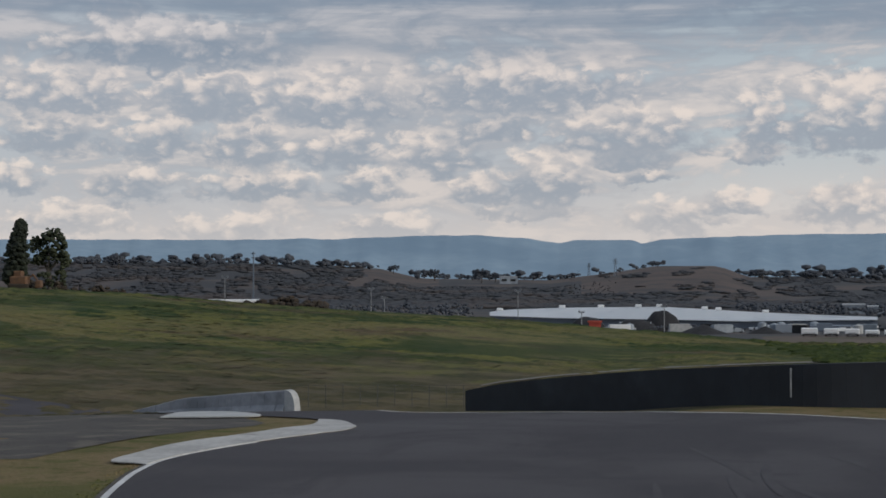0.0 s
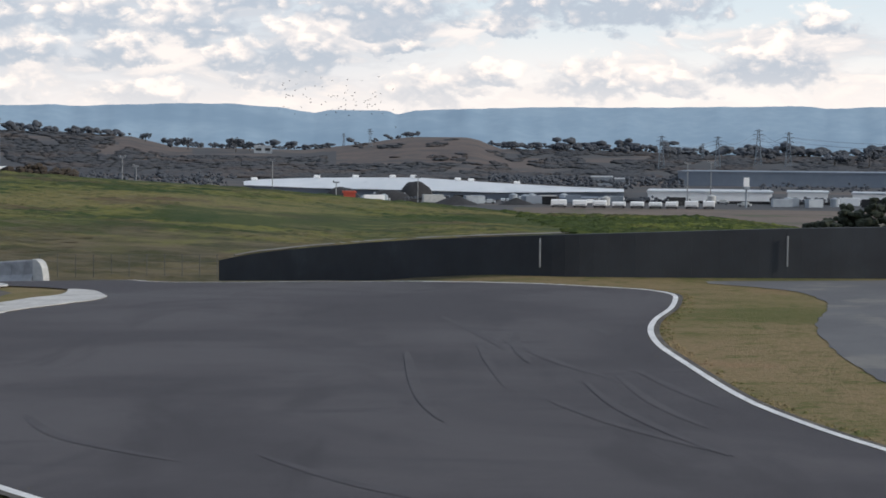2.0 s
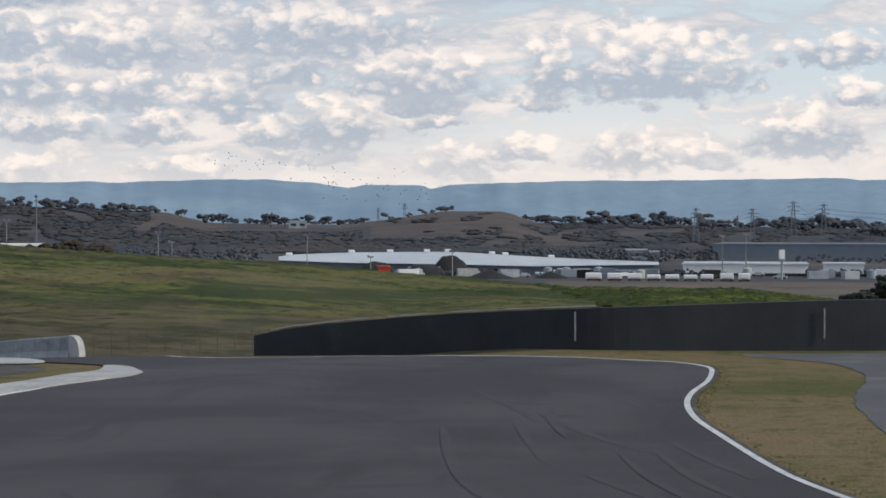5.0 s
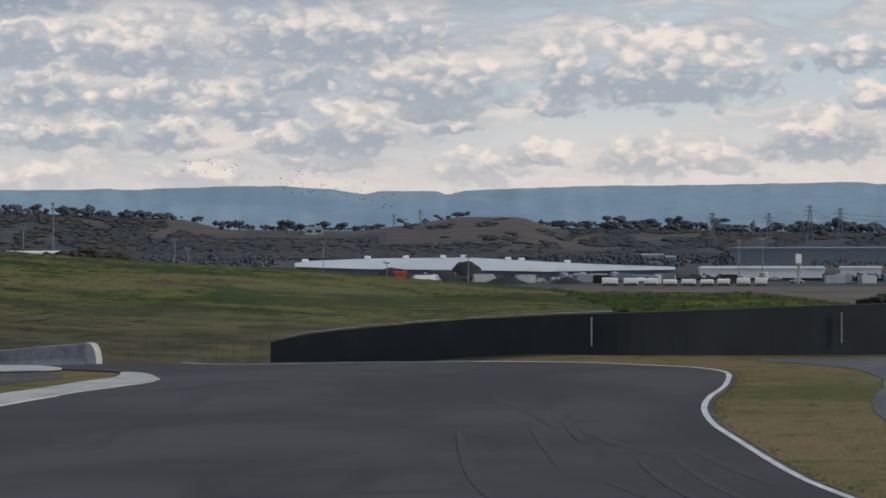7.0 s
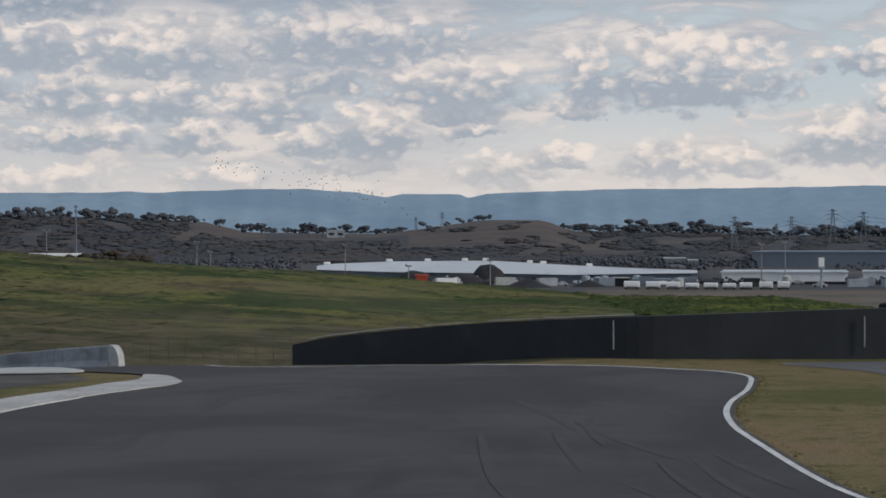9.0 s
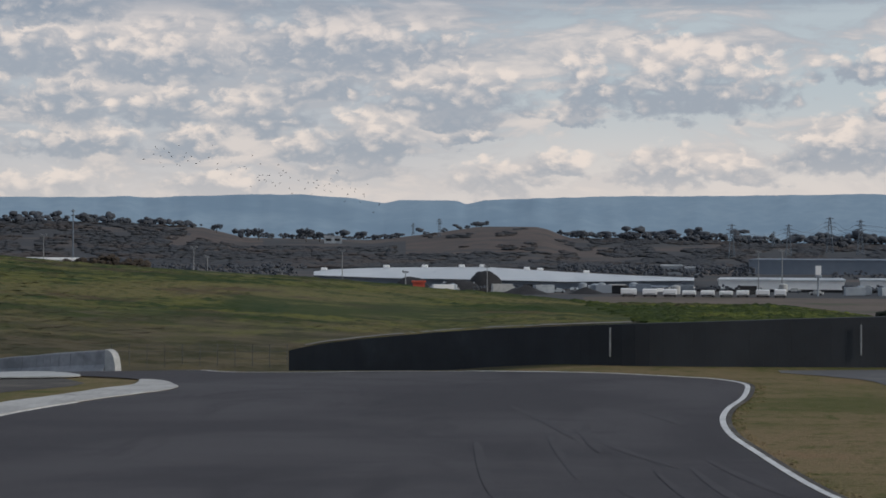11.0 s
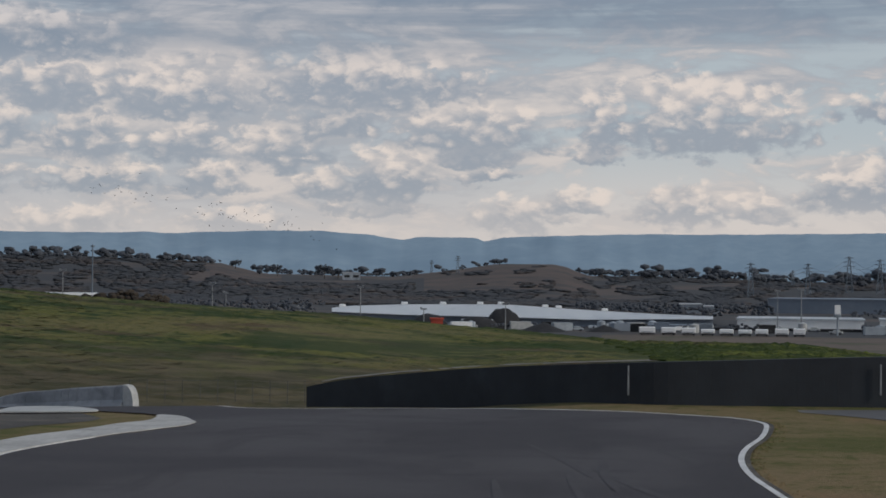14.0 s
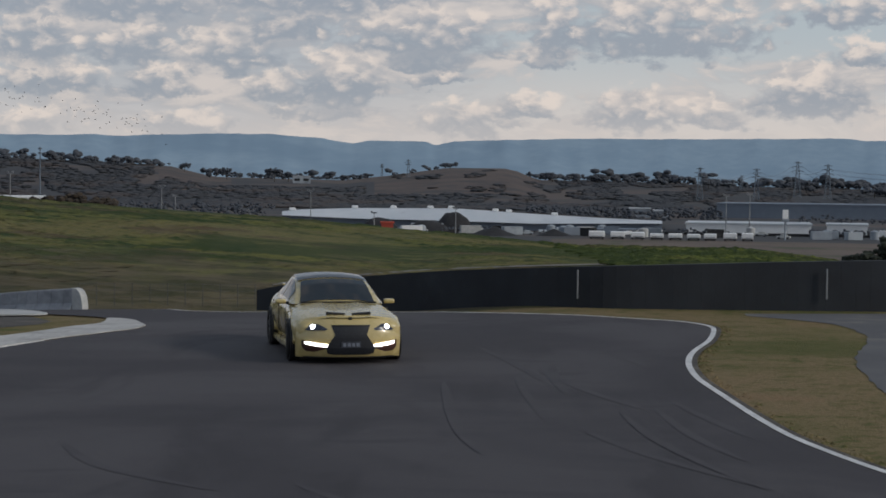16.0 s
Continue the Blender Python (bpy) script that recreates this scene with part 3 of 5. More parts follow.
tagged(drape("runoff", [slid(p) for p in run], DIRT, -0.024), "dark grey gravel and dirt run-off inside the bend", "run-off", kind="structure")
pad = curve([(*slid(p), 0) for p in [(-11.9, 38.1), (-11.85, 39.6), (-10.85, 39.9), (-10.2, 39.6), (-9.7, 38.9), (-10.1, 38.5), (-11.9, 38.1)]], 5)
tagged(drape("concrete_pad", pad[:-1], PALE, 0.004, thick=0.03, cell=0), "pale concrete apron behind the kerb", "kerb", kind="structure")

# service road beyond the outer verge
service = curve([(*p, 0) for p in [(6.2, 16.0), (6.35, 21.0), (6.4, 24.6), (6.55, 27.2), (6.9, 29.8), (7.35, 32.0), (8.3, 35.2), (8.6, 37.5), (8.3, 39.5), (6.8, 41.4)]])
service += [Vector((6.9, 42.1, 0)), Vector((12.6, 42.9, 0)), Vector((15.0, 41.0, 0)), Vector((14.5, 30, 0)), Vector((10.5, 16, 0))]
service = [p + Vector((0.10 * noise.noise((p.x * 1.7, p.y * 1.7, 2)), 0.10 * noise.noise((p.x * 1.7, p.y * 1.7, 9)), 0)) for p in service]
tagged(drape("service_road", service, ROAD, -0.02, cell=0), "pale grey asphalt service road beside the verge", "road", kind="structure")


def skid(points, w, name="tyre_mark", lift=0.004):
    line = curve([(*slid(p), 0) for p in points], 6)
    n = len(line)
    lo, hi = offset(line, w / 2), offset(line, -w / 2)
    k = [math.sin(math.pi * i / (n - 1)) ** 0.5 for i in range(n)]
    vs = [(*(m + (a - m) * s)[:2], land(m.x, m.y) + lift) for m, a, s in zip(line, lo, k)] + [(*(m + (a - m) * s)[:2], land(m.x, m.y) + lift) for m, a, s in zip(line, hi, k)]
    ob = raw(name, vs, [(i, i + 1, n + i + 1, n + i) for i in range(n - 1)], SKID)
    tagged(ob, "faint dark tyre mark on the asphalt", "tyre mark", kind="structure")


SKID = material("tyre_black", (0.040, 0.036, 0.042), (0.058, 0.053, 0.059), 0.85, 1.2, space="World")
for pts in ([(-5.3, 39.3), (-3.6, 38.9), (-2.2, 37.6)], [(1.2, 28.5), (1.9, 25.5), (2.5, 23.6)], [(3.0, 24.5), (3.3, 22.6), (3.6, 21.0)], [(1.5, 21.5), (2.2, 19.5), (3.2, 17.5)],
            [(-1.8, 17.5), (-0.6, 15.8), (1.0, 14.4)], [(0.2, 32.5), (0.9, 29.0), (1.2, 27.0)], [(2.6, 31.5), (3.0, 30.0), (3.1, 29.2)], [(-4.8, 20.0), (-4.0, 18.4), (-2.5, 17.0)]):
    skid(pts, 0.16)


def arc(d, a, b, w, lift):
    """A long faint rubber line that keeps its distance from the outer edge."""
    run_line = [p for p in offset(outer, -d) if 11 < p.y < 34 and p.x > -4 and min((p - q).length for q in outer) > 0.97 * d]
    n = len(run_line)
    pts = run_line[int(n * a):int(n * b)][::5]
    if len(pts) > 2:
        skid([(p.x, p.y) for p in pts], w, lift=lift)


mark_rnd = random.Random(3)
for k in range(5):
    start = mark_rnd.uniform(0.25, 0.65)
    arc((1.2, 2.9, 1.75, 4.1, 2.3)[k], start, start + mark_rnd.uniform(0.12, 0.34), mark_rnd.uniform(0.12, 0.22), 0.0045 + 0.0007 * k)


# ---- barriers ----
def black_wall():
    """Belt wall of dark rubber sheets between pale posts; it falls away with the ground."""
    line = [(-7.13, 54.0, -3.69), (-5.94, 52.6, -3.46), (-4.05, 50.4, -3.25), (-1.19, 47.6, -3.01), (1.68, 45.2, -2.87), (3.70, 43.7, -2.79), (6.44, 43.6, -2.69),
            (9.25, 43.9, -2.57), (11.92, 44.3, -2.46), (15.07, 45.0, -2.36), (20.0, 46.4, -2.25), (28.0, 48.5, -2.15)]
    wall = thing("rubber_barrier", "long black rubber belt barrier curving along the track", "barrier")
    tops = curve([polar(a, e, r) for a, r, e in line], 6)
    for i, (p, q) in enumerate(zip(tops, tops[1:])):
        bm = bmesh.new()
        t = (q - p).normalized()
        nrm = Vector((t.y, -t.x, 0)).normalized()
        q2 = q - t * 0.002
        vs = []
        for w in (p, q2):
            base = land(w.x, w.y) - 0.04
            for s in (0.0, -0.28):
                vs.append([bm.verts.new((w.x + nrm.x * s, w.y + nrm.y * s, z)) for z in (base, base + 0.4 * (w.z - base), base + 0.7 * (w.z - base), w.z)])
        f0, b0, f1, b1 = vs
        for k in range(3):
            bm.faces.new((f0[k], f1[k], f1[k + 1], f0[k + 1])), bm.faces.new((b1[k], b0[k], b0[k + 1], b1[k + 1]))
            bm.faces.new((b0[k], f0[k], f0[k + 1], b0[k + 1])), bm.faces.new((f1[k], b1[k], b1[k + 1], f1[k + 1]))
        bm.faces.new((f0[3], f1[3], b1[3], b0[3]))
        bmesh.ops.recalc_face_normals(bm, faces=bm.faces[:])
        part("panel", bm, RUBBER, wall)
    for az, r, lo, hi in ((3.70, 43.66, -3.86, -2.89), (11.92, 44.25, -3.71, -2.70), (20.0, 46.3, -3.55, -2.5)):
        a, b = polar(az, lo, r), polar(az, hi, r)
        bm = bmesh.new()
        box(bm, ((a + b) / 2 - Vector((0, 0.045, 0)))[:], (0.042, 0.05, b.z - a.z), 0.01)
        part("post", bm, STEEL, wall, "pale galvanised steel post")
    return wall


black_wall()


def gravel_path():
    """Pale track up the bank behind the barrier."""
    crest = [(-6.6, -3.52), (-5.94, -3.40), (-4.05, -3.19), (-1.19, -2.95), (1.68, -2.81), (3.7, -2.73), (5.4, -2.66), (6.3, -2.66)]
    lo, hi = [], []
    for az in np.linspace(-6.6, 6.3, 50):
        e = table(az, crest)
        for out, de in ((lo, -0.02), (hi, 0.025)):
            r = 50.0
            while r < 110 and math.degrees(math.atan2(land(*on_land(az, r)[:2]) - EYE[2], r)) < e + de:
                r += 0.1
            out.append(on_land(az, r, 0.012)[:])
    n = len(lo)
    ob = raw("gravel_path", lo + hi, [(i, i + 1, n + i + 1, n + i) for i in range(n - 1)], GRAVEL)
    tagged(ob, "pale gravel path up the grass bank", "path", kind="structure")


GRAVEL = material("pale_gravel", (0.13, 0.122, 0.105), (0.19, 0.178, 0.152), 0.95, 0.8, 0.01, space="World")
gravel_path()


def concrete_wall():
    wall = thing("concrete_barrier", "grey concrete barrier wall with a pale rounded end", "barrier")
    tops = [(-18.2, 52.5, -4.25), (-17.44, 52.0, -4.08), (-16.51, 51.4, -3.86), (-15.57, 50.7, -3.79), (-14.63, 50.0, -3.71), (-13.12, 49.0, -3.63)]
    line = curve([polar(a, e, r) for a, r, e in tops], 4)
    for p, q in zip(line, line[1:]):
        bm = bmesh.new()
        t = (q - p).normalized()
        n = Vector((t.y, -t.x, 0)).normalized()
        rings = []
        for w in (p, q - t * 0.01):
            z0 = min(land(w.x, w.y) - 0.06, w.z - 0.1)
            h = w.z - z0
            rings.append([bm.verts.new((w.x + n.x * s, w.y + n.y * s, z0 + h * k)) for s, k in ((0.26, 0), (0.24, 0.12), (0.10, 0.4), (0.075, 0.94), (0.05, 1.0), (-0.05, 1.0), (-0.075, 0.94), (-0.26, 0))])
        a, b = rings
        for k in range(8):
            bm.faces.new((a[k], b[k], b[(k + 1) % 8], a[(k + 1) % 8]))
        bm.faces.new(a[::-1]), bm.faces.new(b)
        bmesh.ops.recalc_face_normals(bm, faces=bm.faces[:])
        part("wall_section", bm, CONCRETE, wall)
    # rounded nose
    p, q = line[-2], line[-1]
    t = (q - p).normalized()
    n = Vector((t.y, -t.x, 0)).normalized()
    bm = bmesh.new()
    z0 = land(q.x, q.y) - 0.06
    prof = [(0.0, q.z + 0.012), (0.14, q.z - 0.01), (0.24, q.z - 0.09), (0.31, q.z - 0.22), (0.35, q.z - 0.42), (0.37, z0)]
    rows = []
    for s in (0.14, -0.14):
        rows.append([bm.verts.new((q.x + t.x * d + n.x * s, q.y + t.y * d + n.y * s, z)) for d, z in prof] + [bm.verts.new((q.x + n.x * s, q.y + n.y * s, z0))])
    k = len(rows[0])
    for i in range(k):
        bm.faces.new((rows[0][i], rows[0][(i + 1) % k], rows[1][(i + 1) % k], rows[1][i]))
    bm.faces.new(rows[0][::-1]), bm.faces.new(rows[1])
    bmesh.ops.recalc_face_normals(bm, faces=bm.faces[:])
    part("end_cap", bm, PALE, wall, "pale worn concrete end cap")


concrete_wall()


def near_wall():
    wall = thing("rubber_barrier", "black rubber barrier in front of the camera stand", "barrier")
    pts = [(-9.0, 14.2), (-5.6, 11.4), (-2.55, 9.05), (-1.52, 8.42), (1.5, 7.0), (6.0, 5.6)]
    line = curve([(*p, 0) for p in pts], 3)
    for p, q in zip(line, line[1:]):
        bm = bmesh.new()
        t = q - p
        box(bm, ((p + q) / 2 + Vector((0, 0, 0.49)))[:], (t.length - 0.01, 0.16, 1.02), 0.02, Matrix.Rotation(math.atan2(t.y, t.x), 4, "Z"))
        part("panel", bm, RUBBER, wall)


near_wall()


def wire_fence():
    fence = thing("wire_fence", "low thin wire fence on grey posts in the grass", "fence")
    ends = [on_land(a, 57.5) for a in np.linspace(-13.0, -6.6, 12)]
    for p in ends:
        bm = bmesh.new()
        tube(bm, [p - Vector((0, 0, 0.1)), p + Vector((0, 0, 0.75))], 0.014, n=5)
        part("post", bm, FENCE, fence)
    for h in (0.25, 0.5, 0.72):
        bm = bmesh.new()
        tube(bm, [p + Vector((0, 0, h)) for p in ends], 0.006, n=4)
        part("wire", bm, FENCE, fence)


wire_fence()


# ---- the far range ----
def mountains():
    prof = [(-60, 1.4), (-24, 1.42), (-18.5, 1.42), (-14.5, 1.42), (-12.5, 1.46), (-11.6, 1.42), (-10.6, 1.48), (-8.4, 1.55), (-6.6, 1.55), (-5.2, 1.46), (-3.95, 1.28),
            (-3.75, 1.31), (-3.45, 1.39), (-1.45, 1.37), (-1.2, 1.26), (-1.05, 1.265), (-0.5, 1.40), (1.8, 1.47), (4.3, 1.53), (7.5, 1.53), (12.3, 1.59), (13.1, 1.51),
            (15, 1.57), (22, 1.5), (60, 1.4)]
    vs, fs = [], []
    azs = np.arange(-60, 60.01, 0.1)
    for a in azs:
        e = table(a, prof) + 0.02 * noise.noise((a * 1.7, 0, 0)) + 0.009 * noise.noise((a * 6, 3, 0))
        top = polar(a, e, 4600)
        for k, f in enumerate((0.0, 0.25, 0.5, 0.75, 1.0)):
            r = 4000 + 600 * f + 45 * noise.noise((a * 1.3, k * 0.9, 5))
            t = polar(a, e, r)
            vs.append((t.x, t.y, -20 + (top.z + 20) * f ** 0.9))
    n = 5
    for i in range(len(azs) - 1):
        for k in range(n - 1):
            a = i * n + k
            fs.append((a, a + n, a + n + 1, a + 1))
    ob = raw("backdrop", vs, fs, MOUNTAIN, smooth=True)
    tagged(ob, "long hazy blue mountain range on the horizon", "mountains", kind="structure")


mountains()


# ---- trees and woods ----
def clump_mesh(seed, spread=0.25):
    """A small uneven blob of foliage, unit size: corners and faces."""
    rnd = random.Random(seed)
    bm = bmesh.new()
    bmesh.ops.create_icosphere(bm, subdivisions=1, radius=1)
    for v in bm.verts:
        v.co *= 1 + rnd.uniform(-spread, spread)
    vs, fs = [v.co.copy() for v in bm.verts], [[v.index for v in f.verts] for f in bm.faces]
    bm.free()
    return vs, fs


CLUMPS = [clump_mesh(i) for i in range(9)]


def add_clump(verts, faces, c, sx, sy, sz, rnd):
    vs, fs = CLUMPS[rnd.randrange(len(CLUMPS))]
    k = len(verts)
    t = rnd.uniform(0, math.tau)
    co, si = math.cos(t), math.sin(t)
    for v in vs:
        x, y = v.x * co - v.y * si, v.x * si + v.y * co
        verts.append((c[0] + x * sx, c[1] + y * sy, c[2] + v.z * sz))
    faces.extend([[i + k for i in f] for f in fs])


def woods():
    rnd = random.Random(5)
    verts, faces = [], []

    def tree_at(p, h, n=3):
        for _ in range(n):
            add_clump(verts, faces, (p.x + rnd.uniform(-.5, .5) * h, p.y + rnd.uniform(-.4, .4) * h, p.z + h * rnd.uniform(0.3, 0.8)),
                      h * rnd.uniform(0.25, 0.5), h * 0.35, h * rnd.uniform(0.16, 0.28), rnd)

    # crowns along the skyline of the hills
    for _ in range(560):
        a = rnd.uniform(-26, 19)
        bare = -10.4 < a < -8.2 or -3.4 < a < 2.0
        if bare and rnd.random() < 0.85:
            continue
        h = rnd.uniform(3, 6) * (1.2 if a < -10.4 else 1.5 if a > 2.4 else 1.0) * (1.7 if rnd.random() < 0.12 else 1.0)
        tree_at(on_land(a, rnd.uniform(1560, 1700)), h, 5)
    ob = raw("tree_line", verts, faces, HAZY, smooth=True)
    tagged(ob, "hazy row of trees along the hilltops", "woodland", kind="stuff")
    verts.clear(), faces.clear()
    # crown upon crown on the flat and the slopes in front of them
    for _ in range(15000):
        a = rnd.uniform(-26, 19)
        r = 1000 + 640 * rnd.random() ** 1.3
        if -3.6 < a < 3.0 and r > 1230 and noise.noise((a * 1.5, r * 0.012, 8)) < 0.35:
            continue
        if -10.6 < a < -3 and r > 1400:
            continue
        if r > 1080 and noise.noise((a * 0.8, r * 0.008, 4)) < (-0.1 if a > 3.0 else -0.28):
            continue
        p = on_land(a, r)
        w = rnd.uniform(2.2, 5.0)
        add_clump(verts, faces, (p.x, p.y, p.z + rnd.uniform(0.1, 0.6)), w, w, rnd.uniform(0.8, 1.7), rnd)
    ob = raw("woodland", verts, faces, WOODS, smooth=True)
    tagged(ob, "dark woods tinted blue-grey with haze on the distant hills", "woodland", kind="stuff")


woods()


def crown(name, parent, blobs, mat, seed, n, size, label=""):
    """Foliage of many small clumps gathered in larger masses (x, y, z, rx, ry, rz)."""
    rnd = random.Random(seed)
    verts, faces = [], []
    for x, y, z, rx, ry, rz in blobs:
        for _ in range(n):
            while True:
                d = Vector((rnd.uniform(-1, 1), rnd.uniform(-1, 1), rnd.uniform(-1, 1)))
                if 0.2 < d.length < 1:
                    break
            s = size * rnd.uniform(0.5, 1.3)
            add_clump(verts, faces, (x + d.x * rx, y + d.y * ry, z + d.z * rz), s, s, s * rnd.uniform(0.6, 1.0), rnd)
    ob = raw(name, verts, faces, mat, parent)
    if label:
        ob["label"] = label
    return ob


def cypress():
    at = on_land(-21.95, 118)
    t = thing("cypress_tree", "tall dark cypress tree with a leaning pointed top", "tree", at=Matrix.Translation(at))
    bm = bmesh.new()
    tube(bm, [(0, 0, -0.3), (0, 0, 2.5), (0.1, 0, 4.5)], 0.18, 0.05, 7)
    part("trunk", bm, BARK, t)
    crown("crown", t, [(-0.15, 0, 1.2, 0.85, 0.8, 0.9), (-0.1, 0, 2.2, 0.8, 0.8, 0.9), (0.0, 0, 3.2, 0.68, 0.7, 0.8), (0.12, 0, 4.0, 0.5, 0.5, 0.6), (0.2, 0, 4.65, 0.26, 0.26, 0.4)],
          LEAF, 2, 130, 0.20)


def gum_tree():
    at = on_land(-20.95, 120)
    t = thing("gum_tree", "open-crowned gum tree with a forked trunk", "tree", at=Matrix.Translation(at) @ Matrix.Scale(1.15, 4))
    bm = bmesh.new()
    tube(bm, [(0, 0, -0.3), (0.05, 0, 1.0), (-0.1, 0, 1.9)], 0.16, 0.10, 7)
    for p in ((-0.8, 0.2, 3.1), (0.1, -0.3, 3.6), (0.8, 0.2, 3.0), (0.45, 0.5, 2.5)):
        tube(bm, [(-0.05, 0, 1.5), (p[0] * 0.6, p[1] * 0.6, 1.6 + (p[2] - 1.6) * 0.5), p], 0.08, 0.02, 5)
    part("trunk", bm, BARK, t)
    crown("crown", t, [(-0.75, 0, 3.2, 0.55, 0.6, 0.5), (0.05, 0, 3.75, 0.7, 0.7, 0.45), (0.75, 0, 3.3, 0.5, 0.5, 0.45), (0.9, 0, 2.3, 0.45, 0.5, 0.5), (-0.6, 0, 2.3, 0.55, 0.5, 0.4),
                       (0.15, 0, 2.7, 0.6, 0.6, 0.5), (0.2, 0, 1.1, 0.9, 0.6, 0.8)], GUM, 4, 42, 0.15)


def bush(name, label, az, r, blobs, mat, seed, n=60, size=0.2):
    t = thing(name, label, "bush", at=Matrix.Translation(on_land(az, r)))
    bm = bmesh.new()
    for k in range(5):
        a = k * 1.3
        tube(bm, [(0, 0, -0.2), (0.4 * math.cos(a), 0.4 * math.sin(a), 0.5), (0.9 * math.cos(a), 0.5 * math.sin(a), 0.9)], 0.04, 0.01, 4)
    part("stem", bm, BARK, t)
    crown("crown", t, blobs, mat, seed, n, size)


cypress()
gum_tree()
bush("bush", "low brown scrub on the crest of the grass bank", -19.6, 121, [(-1.3, 0, 0.35, 1.0, 0.6, 0.55), (0.3, 0, 0.4, 1.3, 0.6, 0.65), (1.9, 0, 0.25, 0.9, 0.6, 0.5)], BRUSH, 7)
bush("bush", "dark leafless scrub beside the gum tree", -21.0, 122, [(-1.6, 0, 0.7, 1.2, 0.6, 0.9), (0.5, 0, 0.6, 1.0, 0.6, 0.8)], BRUSH, 8)
bush("bush", "brown shrub mass behind the grass crest", -13.2, 330, [(-5, 0, 8.6, 4, 2, 1.6), (0, 0, 8.9, 4.5, 2, 1.9), (5, 0, 8.5, 4, 2, 1.6), (0, 0, 5, 8, 2, 4)], BRUSH, 9, 70, 0.8)
bush("bush", "dark dense shrubs behind the black barrier", 13.5, 60, [(-0.5, 0, 0.7, 0.7, 0.6, 0.7), (0.6, 0.3, 1.1, 0.9, 0.7, 0.8), (2.0, 0, 1.3, 1.3, 0.8, 1.0), (4.0, 0, 1.5, 1.6, 0.8, 1.1), (6.5, 0, 1.6, 1.8, 0.8, 1.1)], LEAF, 10, 110, 0.17)


def far_tree(az, r, h, w, seed):
    t = thing("tree", "lone dark gum tree on the distant rise", "tree", "distant trees", Matrix.Translation(on_land(az, r)))
    bm = bmesh.new()
    tube(bm, [(0, 0, -1), (0.2, 0, h * 0.35), (0, 0, h * 0.7)], 0.5, 0.15, 5)
    part("trunk", bm, BARK, t)
    rnd = random.Random(seed)
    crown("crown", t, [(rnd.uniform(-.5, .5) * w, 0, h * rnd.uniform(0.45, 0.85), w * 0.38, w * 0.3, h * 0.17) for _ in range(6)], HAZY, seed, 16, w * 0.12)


for i, (az, r, h, w) in enumerate([(-6.56, 1500, 13, 9), (-6.1, 1520, 9, 8), (-5.8, 1510, 9, 9), (-8.15, 1550, 11, 9), (-9.55, 1560, 9, 7), (-18.7, 1480, 15, 12), (14.5, 1300, 15, 12),
                                   (2.8, 1560, 9, 11), (4.3, 1560, 8, 12), (-0.65, 1600, 5, 9), (11.2, 1400, 11, 14), (8.0, 1500, 8, 8), (13.4, 1350, 9, 16)]):
    far_tree(az, r, h, w, 40 + i)


def yard_trees():
    """Scrubby trees between the sheds on the flat."""
    rnd = random.Random(17)
    verts, faces = [], []
    for az0, az1, r0, r1, n, hi in ((5.2, 6.6, 545, 570, 22, 2.6), (6.9, 8.4, 545, 572, 14, 2.6), (11.2, 17.0, 545, 572, 70, 3.0), (11.0, 18.0, 690, 840, 60, 3.6), (2.0, 8.4, 760, 990, 220, 5.0),
                                    (-1.0, 4.6, 545, 570, 20, 2.2), (-26, -6.6, 700, 990, 420, 5.0), (3.8, 10.0, 540, 580, 30, 1.8)):
        for _ in range(n):
            p = on_land(rnd.uniform(az0, az1), rnd.uniform(r0, r1))
            h = rnd.uniform(0.45, 1.0) * hi
            for _ in range(4):
                add_clump(verts, faces, (p.x + rnd.uniform(-.5, .5) * h, p.y + rnd.uniform(-.4, .4) * h, p.z + h * rnd.uniform(0.15, 0.85)),
                          h * rnd.uniform(0.16, 0.36), h * 0.3, h * rnd.uniform(0.12, 0.24), rnd)
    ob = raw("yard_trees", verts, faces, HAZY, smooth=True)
    tagged(ob, "dark scrubby trees scattered round the distant sheds", "woodland", kind="stuff")


yard_trees()


